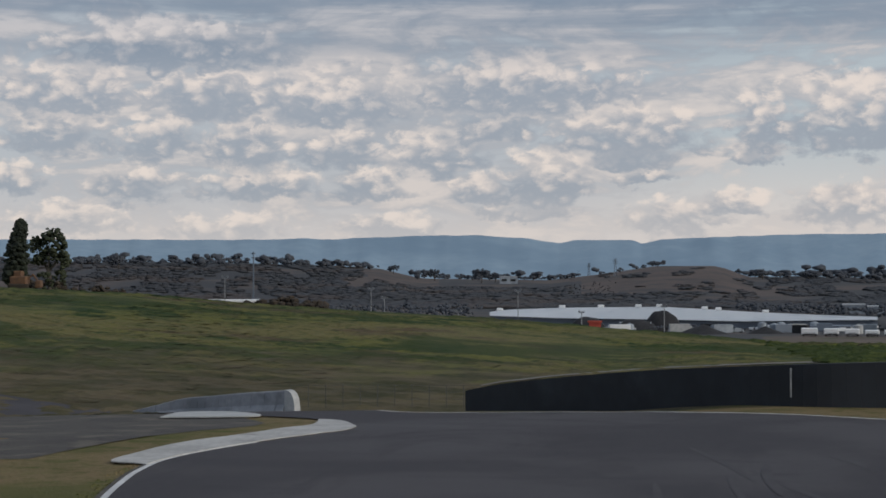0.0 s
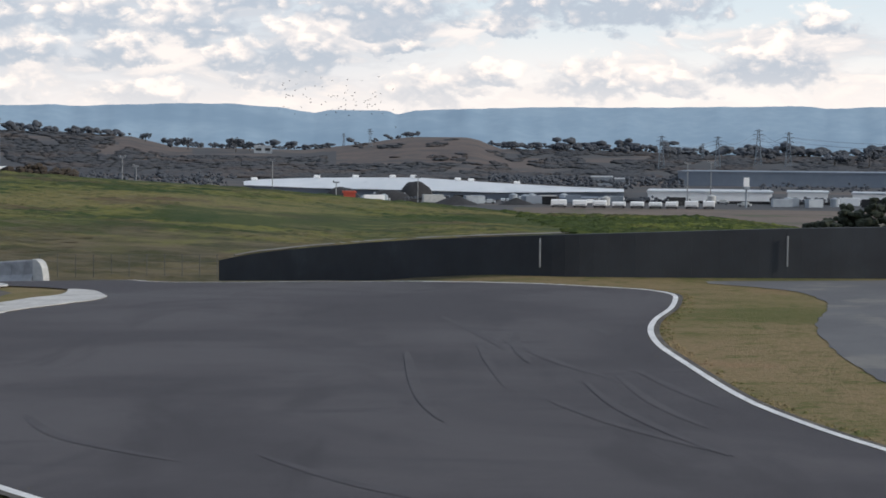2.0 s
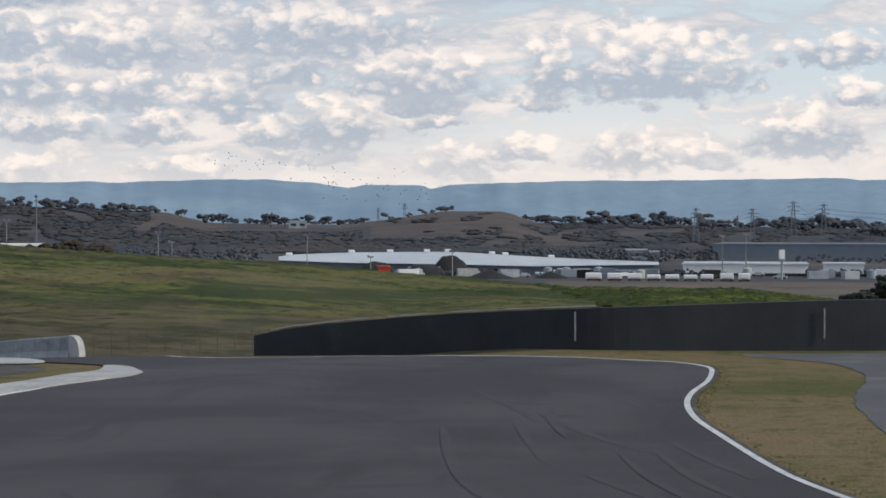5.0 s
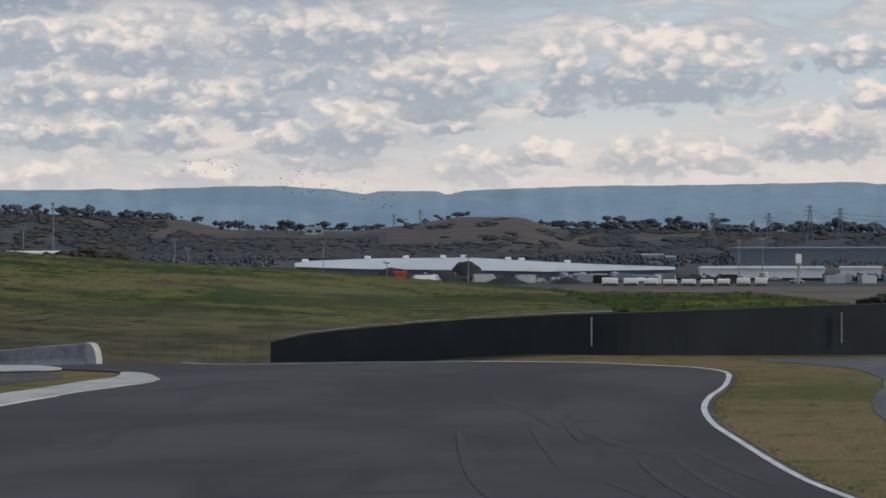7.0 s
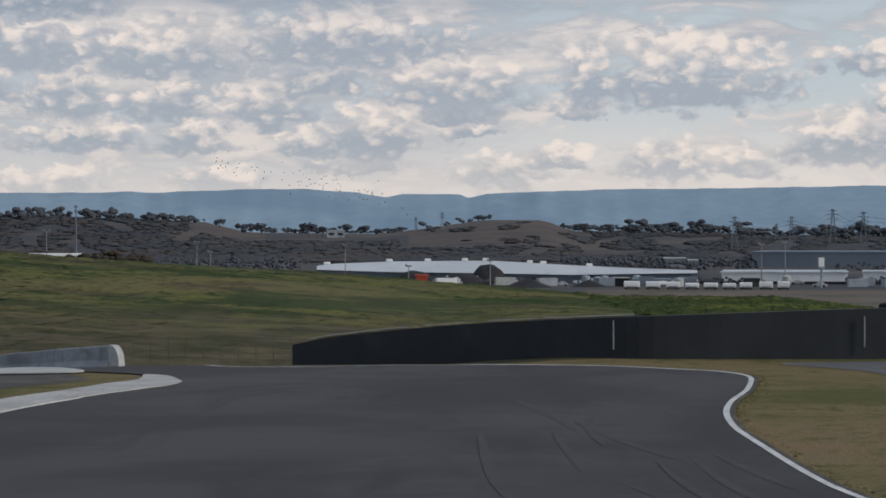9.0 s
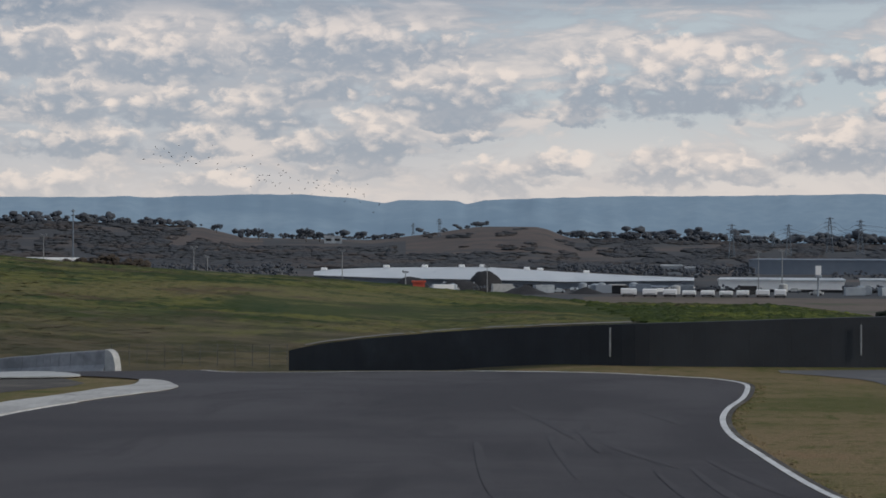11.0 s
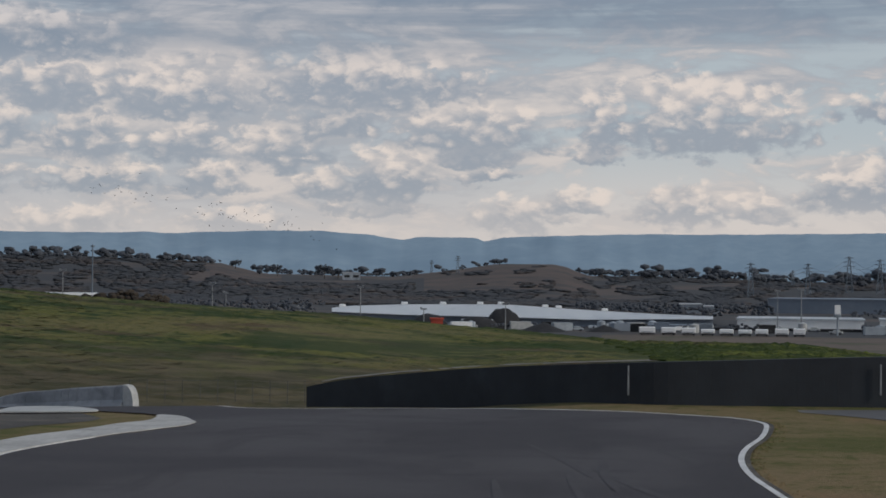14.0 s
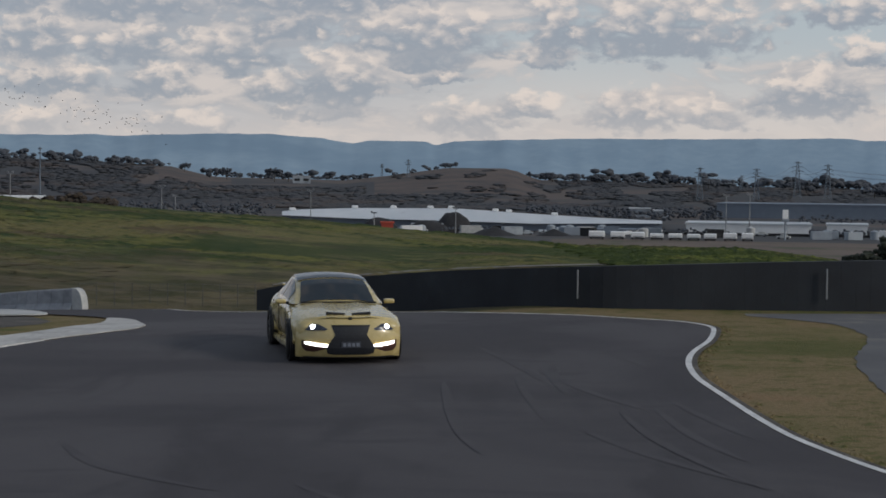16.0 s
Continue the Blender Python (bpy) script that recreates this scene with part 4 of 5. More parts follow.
# ---- buildings on the flat ----
def warehouse():
    """A long low shed: eaves seen end on, pale curved roof, small roof vents."""
    b = thing("warehouse", "very long low warehouse with a pale metal roof", "building")
    r0, r1 = 578.0, 700.0
    crest = [(-6.3, -1.03), (-5.76, -0.965), (-3.86, -0.895), (-0.44, -0.87), (2.24, -1.03), (4.71, -1.145), (6.5, -1.20)]
    eave = [(-6.3, -1.16), (-5.76, -1.18), (-3.86, -1.25), (-0.44, -1.30), (2.24, -1.36), (4.71, -1.32), (6.5, -1.30)]
    azs = np.linspace(-6.3, 6.5, 40)
    bm = bmesh.new()
    rows = []
    for a in azs:
        e0, e1 = polar(a, table(a, eave), r0), polar(a, table(a, crest), r1 - 60)
        rows.append([bm.verts.new(v) for v in (e0, e0.lerp(e1, 0.5) + Vector((0, 0, 0.25)), e1, polar(a, table(a, crest) - 0.1, r1 + 40))])
    for p, q in zip(rows, rows[1:]):
        for k in range(3):
            bm.faces.new((p[k], q[k], q[k + 1], p[k + 1]))
    part("roof", bm, SHEET, b)
    bm = bmesh.new()
    rows = []
    for a in azs:
        e0 = polar(a, table(a, eave), r0 + 1.5)
        rows.append([bm.verts.new((e0.x, e0.y, z)) for z in (-13.4, e0.z - 0.15)])
    for p, q in zip(rows, rows[1:]):
        bm.faces.new((p[0], q[0], q[1], p[1]))
    part("wall", bm, BLUEGREY, b)
    for a in (-5.95, -3.85, -2.55, -1.3, -0.6, 0.9, 1.35, 2.9):
        p = polar(a, table(a, crest), r1 - 64)
        bm = bmesh.new()
        box(bm, (p + Vector((0, 0, 0.45)))[:], (2.3, 2, 1.0), 0.25)
        part("roof_vent", bm, WHITE, b)
    # dark ridge gutter
    bm = bmesh.new()
    tube(bm, [polar(a, table(a, crest) + 0.012, r1 - 55) for a in azs], 0.3, n=5)
    part("ridge_cap", bm, WOODS, b, "dark ridge line of the roof")


def block(name, label, az0, az1, el0, el1, r, depth, wall, roof, windows=0):
    """A plain flat-roofed building between two azimuths."""
    a, c = polar(az0, el0, r), polar(az1, el0, r)
    ztop = polar(0, el1, r).z
    zbot = min(a.z, land((a.x + c.x) / 2, (a.y + c.y) / 2)) - 0.3
    mid = (a + c) / 2
    w = (c - a).length
    turn = math.atan2((c - a).y, (c - a).x)
    b = thing(name, label, "building", at=Matrix.Translation((mid.x, mid.y, zbot)) @ Matrix.Rotation(turn, 4, "Z"))
    h = ztop - zbot
    bm = bmesh.new()
    box(bm, (0, depth / 2, h / 2 - 0.3), (w, depth, h - 0.6))
    part("wall", bm, wall, b)
    bm = bmesh.new()
    box(bm, (0, depth / 2, h - 0.3), (w + 0.8, depth + 0.8, 0.58))
    part("roof", bm, roof, b)
    for k in range(windows):
        bm = bmesh.new()
        box(bm, (-w / 2 + w * (k + 0.5) / windows, -0.05, h * 0.5), (w / windows * 0.6, 0.2, h * 0.3))
        part("door", bm, DARKGAP, b)
    return b


warehouse()
block("shed", "long white-fronted shed on the flat", 7.3, 11.4, -1.55, -1.24, 585, 30, WHITE, SHEET, 0)
block("shed", "long white-fronted shed on the flat", 11.9, 13.2, -1.45, -1.22, 585, 20, WHITE, SHEET, 0)
block("shed", "low pale shed between the yards", 14.0, 16.5, -1.45, -1.24, 585, 20, WHITE, SHEET, 0)
block("factory", "wide blue-grey factory hall with a flat roof", 8.3, 18.0, -1.07, -0.58, 860, 60, BLUEGREY, BLUEGREY, 0)
block("office", "small pale block behind the long sheds", 5.4, 6.1, -1.1, -0.78, 840, 12, WALLGREY, SHEET, 3)
block("office", "small pale block behind the long sheds", 6.2, 6.7, -1.1, -0.84, 840, 12, WALLGREY, SHEET, 2)
block("farm_house", "small pale house among trees on the rise", -5.95, -5.35, 0.05, 0.17, 1480, 10, WALLGREY, SHEET, 2)
block("shed", "low white roofed shed behind the grass crest", -16.2, -13.9, -0.75, -0.60, 600, 25, WHITE, WHITE, 0)
block("yard_shed", "low grey shed beside the dark heaps", 2.4, 3.3, -1.78, -1.58, 560, 10, WALLGREY, SHEET, 3)
block("yard_shed", "low grey shed beside the dark heaps", -1.9, -0.9, -1.6, -1.40, 560, 10, WALLGREY, SHEET, 2)
block("yard_shed", "low grey shed beside the dark heaps", 3.0, 4.0, -1.66, -1.50, 555, 10, WALLGREY, SHEET, 2)
block("yard_shed", "low blue-grey shed in the yard behind the trucks", 4.3, 6.2, -1.62, -1.50, 555, 12, BLUEGREY, BLUEGREY, 5)
block("container", "red shipping container in the yard", -2.95, -2.55, -1.50, -1.34, 560, 2.5, REDBOX, REDBOX, 0)
block("container", "dark shipping container row in the yard", 6.3, 14.5, -1.75, -1.57, 560, 3, SOIL, SOIL, 0)


def heap(az0, az1, el0, el1, r, label, steep=1.0):
    a, b = polar(az0, el0, r), polar(az1, el0, r)
    w = (b - a).length / 2
    zt = polar(0, el1, r).z
    base = land(*((a + b) / 2)[:2]) - 0.2
    t = thing("soil_heap", label, "heap", "soil heaps", Matrix.Translation(((a + b) / 2).to_2d().to_3d() + Vector((0, 0, base))))
    bm = bmesh.new()
    bmesh.ops.create_grid(bm, x_segments=22, y_segments=12, size=1)
    for v in bm.verts:
        d = min(1.0, math.hypot(v.co.x, v.co.y))
        z = max(0.0, 1 - d ** steep) * (zt - base) * (1 + 0.12 * noise.noise((v.co.x * 3, v.co.y * 3, az0)))
        v.co = Vector((v.co.x * w, v.co.y * w * 0.6, z))
    part("mound", bm, SOIL, t, smooth=True)


heap(-3.7, -2.3, -1.50, -1.22, 570, "dark heap of soil in the works yard", 2.5)
heap(-2.2, -0.6, -1.6, -1.30, 560, "low dark heap of soil in the works yard", 3.0)
heap(-1.15, 0.15, -1.65, -1.02, 570, "large rounded dark heap of soil", 3.2)
heap(-0.1, 1.75, -1.82, -1.45, 520, "pointed dark heap of soil in the works yard", 1.0)
heap(2.2, 3.6, -1.80, -1.52, 525, "small pointed dark heap of soil", 1.0)


def van(az, el0, el1, w_deg):
    p = polar(az, el0, 500)
    z0 = land(p.x, p.y)
    h = polar(0, el1, 500).z - z0
    w = w_deg * math.pi / 180 * 500
    t = thing("white_van", "parked white box truck with a dark underside", "truck", "row of white trucks", Matrix.Translation((p.x, p.y, z0)) @ Matrix.Rotation(radians(-az), 4, "Z"))
    bm = bmesh.new()
    box(bm, (0, 3, 0.62 + (h - 0.62) / 2), (w, 6, h - 0.62), 0.25)
    part("body", bm, WHITE, t, smooth=False)
    bm = bmesh.new()
    box(bm, (0, 3, 0.5), (w * 0.9, 5.6, 0.35))
    part("chassis", bm, DARKGAP, t)
    bm = bmesh.new()
    box(bm, (0, -0.06, 0.95), (w * 0.7, 0.1, 0.18))
    part("bumper", bm, WALLGREY, t)
    for x in (-w * 0.36, w * 0.36):
        for y in (1.0, 5.0):
            bm = bmesh.new()
            bmesh.ops.create_cone(bm, cap_ends=True, segments=12, radius1=0.45, radius2=0.45, depth=0.3, matrix=Matrix.Translation((x, y, 0.45)) @ Matrix.Rotation(math.pi / 2, 4, "Y"))
            part("wheel", bm, RUBBER, t)


for a0, a1, e0, e1 in ((4.05, 4.59, -1.83, -1.59), (4.78, 5.27, -1.83, -1.60), (5.46, 5.93, -1.82, -1.61), (6.10, 6.56, -1.89, -1.65), (6.71, 7.18, -1.88, -1.64),
                       (7.33, 7.78, -1.87, -1.65), (7.89, 8.31, -1.87, -1.63), (8.53, 8.98, -1.84, -1.60), (9.13, 9.52, -1.83, -1.59)):
    van((a0 + a1) / 2, e0, e1 + 0.005, (a1 - a0))


def yard_clutter():
    """Containers, cars and tanks standing about the works yard."""
    rnd = random.Random(31)
    for k in range(40):
        az = rnd.choice((rnd.uniform(-2.6, 4.2), rnd.uniform(1.0, 9.8), rnd.uniform(9.6, 15)))
        r = rnd.uniform(525, 562)
        p = on_land(az, r)
        kind = rnd.choice(("container", "car", "tank"))
        m = Matrix.Translation(p) @ Matrix.Rotation(rnd.uniform(-0.5, 0.5), 4, "Z")
        if kind == "container":
            t = thing("container", "weathered container standing in the works yard", "container", "yard clutter", m)
            bm = bmesh.new()
            box(bm, (0, 0, 1.3), (rnd.uniform(4, 7), 2.4, 2.5), 0.08)
            part("body", bm, rnd.choice((PALE, WALLGREY, BLUEGREY, WHITE, DARKGAP)), t)
        elif kind == "car":
            t = thing("parked_car", "small parked car in the works yard", "car", "yard clutter", m)
            bm = bmesh.new()
            box(bm, (0, 0, 0.55), (4.2, 1.8, 0.7), 0.2), box(bm, (0.2, 0, 1.1), (2.2, 1.6, 0.6), 0.25)
            part("body", bm, rnd.choice((WHITE, PALE, DARKGAP, WALLGREY)), t)
            for x in (-1.3, 1.3):
                bm = bmesh.new()
                bmesh.ops.create_cone(bm, cap_ends=True, segments=10, radius1=0.34, radius2=0.34, depth=1.8, matrix=Matrix.Translation((x, 0, 0.34)) @ Matrix.Rotation(math.pi / 2, 4, "X"))
                part("wheel", bm, RUBBER, t)
        else:
            t = thing("tank", "squat pale tank in the works yard", "tank", "yard clutter", m)
            bm = bmesh.new()
            bmesh.ops.create_cone(bm, cap_ends=True, segments=16, radius1=1.4, radius2=1.4, depth=2.4, matrix=Matrix.Translation((0, 0, 1.2)))
            bmesh.ops.create_cone(bm, cap_ends=True, segments=16, radius1=1.4, radius2=0.2, depth=0.5, matrix=Matrix.Translation((0, 0, 2.65)))
            part("shell", bm, rnd.choice((PALE, WALLGREY)), t)


yard_clutter()


def sign_tower():
    p = polar(10.55, -1.5, 520)
    z0 = land(p.x, p.y)
    t = thing("sign_tower", "tall white sign box on a grey pole", "sign", at=Matrix.Translation((p.x, p.y, z0)))
    top = polar(10.55, -0.78, 520).z - z0
    low = polar(10.55, -1.08, 520).z - z0
    bm = bmesh.new()
    tube(bm, [(0, 0, -0.5), (0, 0, low)], 0.3, n=8)
    part("pole", bm, WALLGREY, t)
    bm = bmesh.new()
    box(bm, (0, 0, (top + low) / 2), (1.7, 0.7, top - low), 0.12)
    part("sign_box", bm, WHITE, t)
    bm = bmesh.new()
    box(bm, (0, 0, low - 0.5), (2.0, 0.9, 0.9), 0.1)
    part("collar", bm, WALLGREY, t)


sign_tower()


def light_pole(az, r, el_top, heads=2):
    p = on_land(az, r)
    h = polar(az, el_top, r).z - p.z
    t = thing("light_pole", "slim grey floodlight pole", "lamp post", "yard light poles", Matrix.Translation(p))
    bm = bmesh.new()
    tube(bm, [(0, 0, -0.3), (0, 0, h)], 0.0004 * r, 0.0002 * r, 6)
    part("pole", bm, STEEL, t)
    bm = bmesh.new()
    box(bm, (0, 0, h), (0.0035 * r, 0.2, 0.0008 * r))
    part("crossarm", bm, STEEL, t)
    for s in (-1, 1)[:heads]:
        bm = bmesh.new()
        box(bm, (s * 0.0015 * r, -0.1, h + 0.0006 * r), (0.001 * r, 0.4, 0.0008 * r), 0.03)
        part("lamp_head", bm, STEEL, t)


for az, r, el, n in ((-0.44, 480, -0.87, 2), (-5.34, 420, -0.33, 2), (8.61, 560, -0.33, 1), (9.38, 560, -0.28, 1), (-10.3, 420, -0.25, 2), (-9.85, 430, -0.55, 1),
                     (-7.35, 330, -1.02, 2), (-15.2, 430, 0.15, 2), (-3.2, 560, -1.05, 1), (10.2, 590, -1.3, 1)):
    light_pole(az, r, el, n)


def lattice(bm, h, w0, w1, r, levels, cross=()):
    """Four tapering legs with diagonal bracing, and cross arms at given heights."""
    def corner(i, f):
        w = w0 + (w1 - w0) * f
        return Vector(((-w, w, w, -w)[i], (-w, -w, w, w)[i], f * h))
    for i in range(4):
        tube(bm, [corner(i, 0), corner(i, 1)], r, n=4)
        for k in range(levels):
            a, b = k / levels, (k + 1) / levels
            tube(bm, [corner(i, a), corner((i + 1) % 4, b)], r * 0.6, n=3), tube(bm, [corner((i + 1) % 4, a), corner(i, b)], r * 0.6, n=3)
    return bm


def pylon(az, r, el_top, arms=True):
    p = on_land(az, r)
    h = polar(az, el_top, r).z - p.z
    t = thing("power_pylon", "hazy steel lattice power pylon", "pylon", "power pylons", Matrix.Translation(p))
    bm = bmesh.new()
    lattice(bm, h, h * 0.09, h * 0.02, 0.00011 * r, 7)
    part("tower", bm, PYLON, t)
    if arms:
        for f in (0.72, 0.84, 0.95):
            bm = bmesh.new()
            w = h * (0.17 if f < 0.9 else 0.12)
            tube(bm, [(-w, 0, f * h), (0, 0, f * h + 0.03 * h), (w, 0, f * h)], 0.00012 * r, n=4), tube(bm, [(-w, 0, f * h), (w, 0, f * h)], 0.0001 * r, n=4)
            part("cross_arm", bm, PYLON, t)
    return [p + Vector((s * h * 0.17, 0, f * h)) for f in (0.72, 0.84) for s in (-1, 1)]


ends = [pylon(az, r, el) for az, r, el in ((7.73, 1250, 0.60), (9.59, 1300, 0.59), (9.1, 1500, 0.35), (10.92, 1350, 0.83), (11.9, 1320, 0.74), (-2.06, 1500, 0.76), (-2.95, 1700, 0.6), (0.05, 1300, -0.1))]


def cables():
    line = thing("power_line", "sagging power cables between the pylons", "power line")
    far = [polar(19, 0.55, 1350) + Vector((0, 0, dz)) for dz in (-5, -5, 0, 0)]
    for a, b in ((ends[0], ends[1]), (ends[1], ends[3]), (ends[3], ends[4]), (ends[4], far)):
        for p, q in zip(a, b):
            bm = bmesh.new()
            tube(bm, [p.lerp(q, k / 8) - Vector((0, 0, 5 * 4 * (k / 8) * (1 - k / 8))) for k in range(9)], 0.10, n=3)
            part("cable", bm, PYLON, line)


cables()


def radio_tower():
    p = on_land(-14.25, 900)
    h = polar(0, 1.02, 900).z - p.z
    t = thing("radio_mast", "tall slim grey radio mast on the hill", "mast", at=Matrix.Translation(p))
    bm = bmesh.new()
    tube(bm, [(0, 0, -1), (0, 0, h)], 0.4, 0.28, 8)
    part("mast", bm, PYLON, t)
    for f in (0.9, 0.97):
        bm = bmesh.new()
        bmesh.ops.create_cone(bm, cap_ends=True, segments=10, radius1=1.0, radius2=1.0, depth=0.7, matrix=Matrix.Translation((0, 0, f * h)))
        part("antenna_ring", bm, PYLON, t)
    bm = bmesh.new()
    box(bm, (0, 0, 1.2), (4, 3, 2.6), 0.1)
    part("hut", bm, PALE, t)


radio_tower()


def site_board():
    p = on_land(-23.05, 114)
    t = thing("site_board", "white notice board standing on the crest", "sign", at=Matrix.Translation(p))
    bm = bmesh.new()
    box(bm, (0, 0, 0.75), (0.75, 0.05, 1.0), 0.01)
    part("board", bm, WHITE, t)
    for x in (-0.3, 0.3):
        bm = bmesh.new()
        box(bm, (x, 0.05, 0.5), (0.06, 0.05, 1.3))
        part("post", bm, STEEL, t)
    for k in range(2):
        bm = bmesh.new()
        box(bm, (0, -0.03, 0.95 - 0.2 * k), (0.5, 0.008, 0.07))
        part("lettering_bar", bm, WALLGREY, t)


site_board()


def digger():
    p = on_land(-21.75, 113)
    t = thing("digger", "rusty orange earth mover parked on the crest", "digger", at=Matrix.Translation(p))
    bm = bmesh.new()
    box(bm, (-0.3, 0, 0.55), (1.1, 0.8, 0.55), 0.1)
    part("body", bm, RUST, t)
    bm = bmesh.new()
    box(bm, (-0.35, 0, 0.98), (0.5, 0.6, 0.4), 0.06)
    part("cab", bm, RUST, t)
    for y in (-0.4, 0.4):
        bm = bmesh.new()
        box(bm, (-0.25, y, 0.16), (1.4, 0.22, 0.36), 0.1)
        part("crawler_track", bm, BRUSH, t)
    bm = bmesh.new()
    tube(bm, [(0.2, 0, 0.6), (0.6, 0, 0.95), (0.95, 0, 0.5)], 0.07, n=6)
    part("arm", bm, RUST, t)
    bm = bmesh.new()
    box(bm, (1.0, 0, 0.32), (0.42, 0.5, 0.5), 0.12)
    part("bucket", bm, RUST, t, "worn tan bucket")


digger()


# ---- grass tufts on the bank ----
def tufts():
    rnd = random.Random(11)
    verts, faces = [], []
    for _ in range(9000):
        az, r = rnd.uniform(-25, 18), 47 + 68 * rnd.random() ** 0.8
        p = on_land(az, r, -0.03)
        if noise.noise((p.x * 0.07, p.y * 0.07, 3)) < -0.12:
            continue
        k = 0.5 + rnd.random()
        w, h = 0.45 * k, 0.02 + 0.06 * k * rnd.random()
        if r < 58:
            h *= 1.3
        i = len(verts)
        for j in range(5):
            a = j * math.tau / 5 + rnd.random()
            verts.append((p.x + 1.6 * w * math.cos(a), p.y + 0.8 * w * math.sin(a), p.z - 0.03))
        verts.append((p.x + rnd.uniform(-.1, .1), p.y, p.z + h))
        faces.extend([(i + j, i + (j + 1) % 5, i + 5) for j in range(5)])
    ob = raw("grass_tufts", verts, faces, HILL)
    tagged(ob, "clumps of rough grass over the bank", "grass", kind="stuff")
    verts, faces = [], []
    for _ in range(5500):
        az, r = rnd.uniform(2.4, 15), rnd.uniform(62, 114)
        if not weedy(az + rnd.uniform(-.4, .4), r) or r > 108:
            continue
        p = on_land(az, r, -0.05)
        w, h = rnd.uniform(0.25, 0.75), rnd.uniform(0.08, 0.26)
        add_clump(verts, faces, p, w, w * 0.7, h, rnd)
    ob = raw("rough_grass", verts, faces, LEAFY)
    tagged(ob, "thick bright green weeds on the far embankment", "grass", kind="stuff")
    # ragged grass along the edges of the track
    verts, faces = [], []
    lines = [(offset(inner, -0.12), -1), (offset(outer, 0.1), 1)]
    for line, s in lines:
        for p in line:
            if p.y < 8 or p.y > 48 or p.x < -12:
                continue
            for _ in range(16):
                q = p + Vector((rnd.uniform(-.35, .35), rnd.uniform(-.35, .35), 0))
                i = len(verts)
                for j in range(4):
                    a = j * math.tau / 4 + rnd.random()
                    verts.append((q.x + 0.05 * math.cos(a), q.y + 0.05 * math.sin(a), land(q.x, q.y) - 0.03))
                verts.append((q.x + rnd.uniform(-.03, .03), q.y, land(q.x, q.y) + rnd.uniform(-0.025, 0.008)))
                faces.extend([(i + j, i + (j + 1) % 4, i + 4) for j in range(4)])
    ob = raw("edge_grass", verts, faces, VERGE)
    tagged(ob, "ragged short grass along the track edges", "grass", kind="stuff")


tufts()


# ---- the car ----
YELLOW = material("gold_paint", (0.50, 0.395, 0.165), (0.55, 0.44, 0.19), 0.28, 0.6, coat=1.0)
BLACK = material("black_trim", (0.008, 0.008, 0.010), (0.016, 0.016, 0.018), 0.45, 6.0)
MESH = material("grille_mesh", (0.006, 0.007, 0.010), (0.018, 0.021, 0.028), 0.55, 40.0)
ROOFBLACK = material("black_roof_paint", (0.010, 0.011, 0.014), (0.014, 0.015, 0.018), 0.2, 2.0, coat=0.5)
SCREEN = glass("dark_windscreen", (0.012, 0.016, 0.02), 0.04)
TYRE = material("tyre_rubber", (0.010, 0.010, 0.011), (0.02, 0.02, 0.021), 0.85, 6.0)
ALLOY = material("dark_alloy", (0.06, 0.06, 0.065), (0.10, 0.10, 0.105), 0.35, 4.0, metal=0.8)
LAMP = material("headlamp_glow", (0.93, 0.95, 1.0), (0.97, 0.98, 1.0), 0.3, 4.0, glow=9.0)
DRL = material("running_light_glow", (1.0, 0.93, 0.93), (1.0, 0.96, 0.95), 0.3, 4.0, glow=5.0)
LAMPGLASS = material("lamp_housing", (0.02, 0.025, 0.04), (0.06, 0.07, 0.10), 0.15, 8.0)
VENT = material("dark_red_vent", (0.035, 0.012, 0.008), (0.06, 0.02, 0.012), 0.5, 6.0)
PLATE = material("dark_plate", (0.03, 0.035, 0.05), (0.05, 0.055, 0.07), 0.4, 8.0)
PLATEBAR = material("plate_bars", (0.16, 0.18, 0.22), (0.20, 0.22, 0.26), 0.5, 8.0)


def front(x, z):
    """Depth of the nose at a place on it."""
    return -2.46 + 0.34 * (abs(x) / 0.95) ** 2.6 + 0.16 * max(0.0, (z - 0.40) / 0.32) ** 2 + 0.10 * max(0.0, (0.30 - z) / 0.2) ** 2


def tall(z, x=0.0):
    return 0.11 + (z - 0.12) * 1.18 - 0.12 * (abs(x) / 0.93) ** 3 * step(0.42, 0.70, z)


def patch(name, pts, depth, mat, parent, label=""):
    """A plate of that outline (x, z), laid on the nose."""
    bm = bmesh.new()
    bm.faces.new([bm.verts.new((x, 0, z)) for x, z in pts])
    bmesh.ops.triangulate(bm, faces=bm.faces[:])
    x = min(p[0] for p in pts) + 0.05
    while x < max(p[0] for p in pts):
        bmesh.ops.bisect_plane(bm, geom=bm.verts[:] + bm.edges[:] + bm.faces[:], plane_co=(x, 0, 0), plane_no=(1, 0, 0))
        x += 0.05
    z = min(p[1] for p in pts) + 0.05
    while z < max(p[1] for p in pts):
        bmesh.ops.bisect_plane(bm, geom=bm.verts[:] + bm.edges[:] + bm.faces[:], plane_co=(0, 0, z), plane_no=(0, 0, 1))
        z += 0.05
    ret = bmesh.ops.extrude_face_region(bm, geom=bm.faces[:])
    top = {v for v in ret["geom"] if isinstance(v, bmesh.types.BMVert)}
    for v in bm.verts:
        v.co.y = front(v.co.x, v.co.z) - (depth if v in top else -0.03)
        v.co.z = tall(v.co.z, v.co.x)
    bmesh.ops.recalc_face_normals(bm, faces=bm.faces[:])
    return part(name, bm, mat, parent, label)


def flip(pts):
    return [(-x, z) for x, z in reversed(pts)]


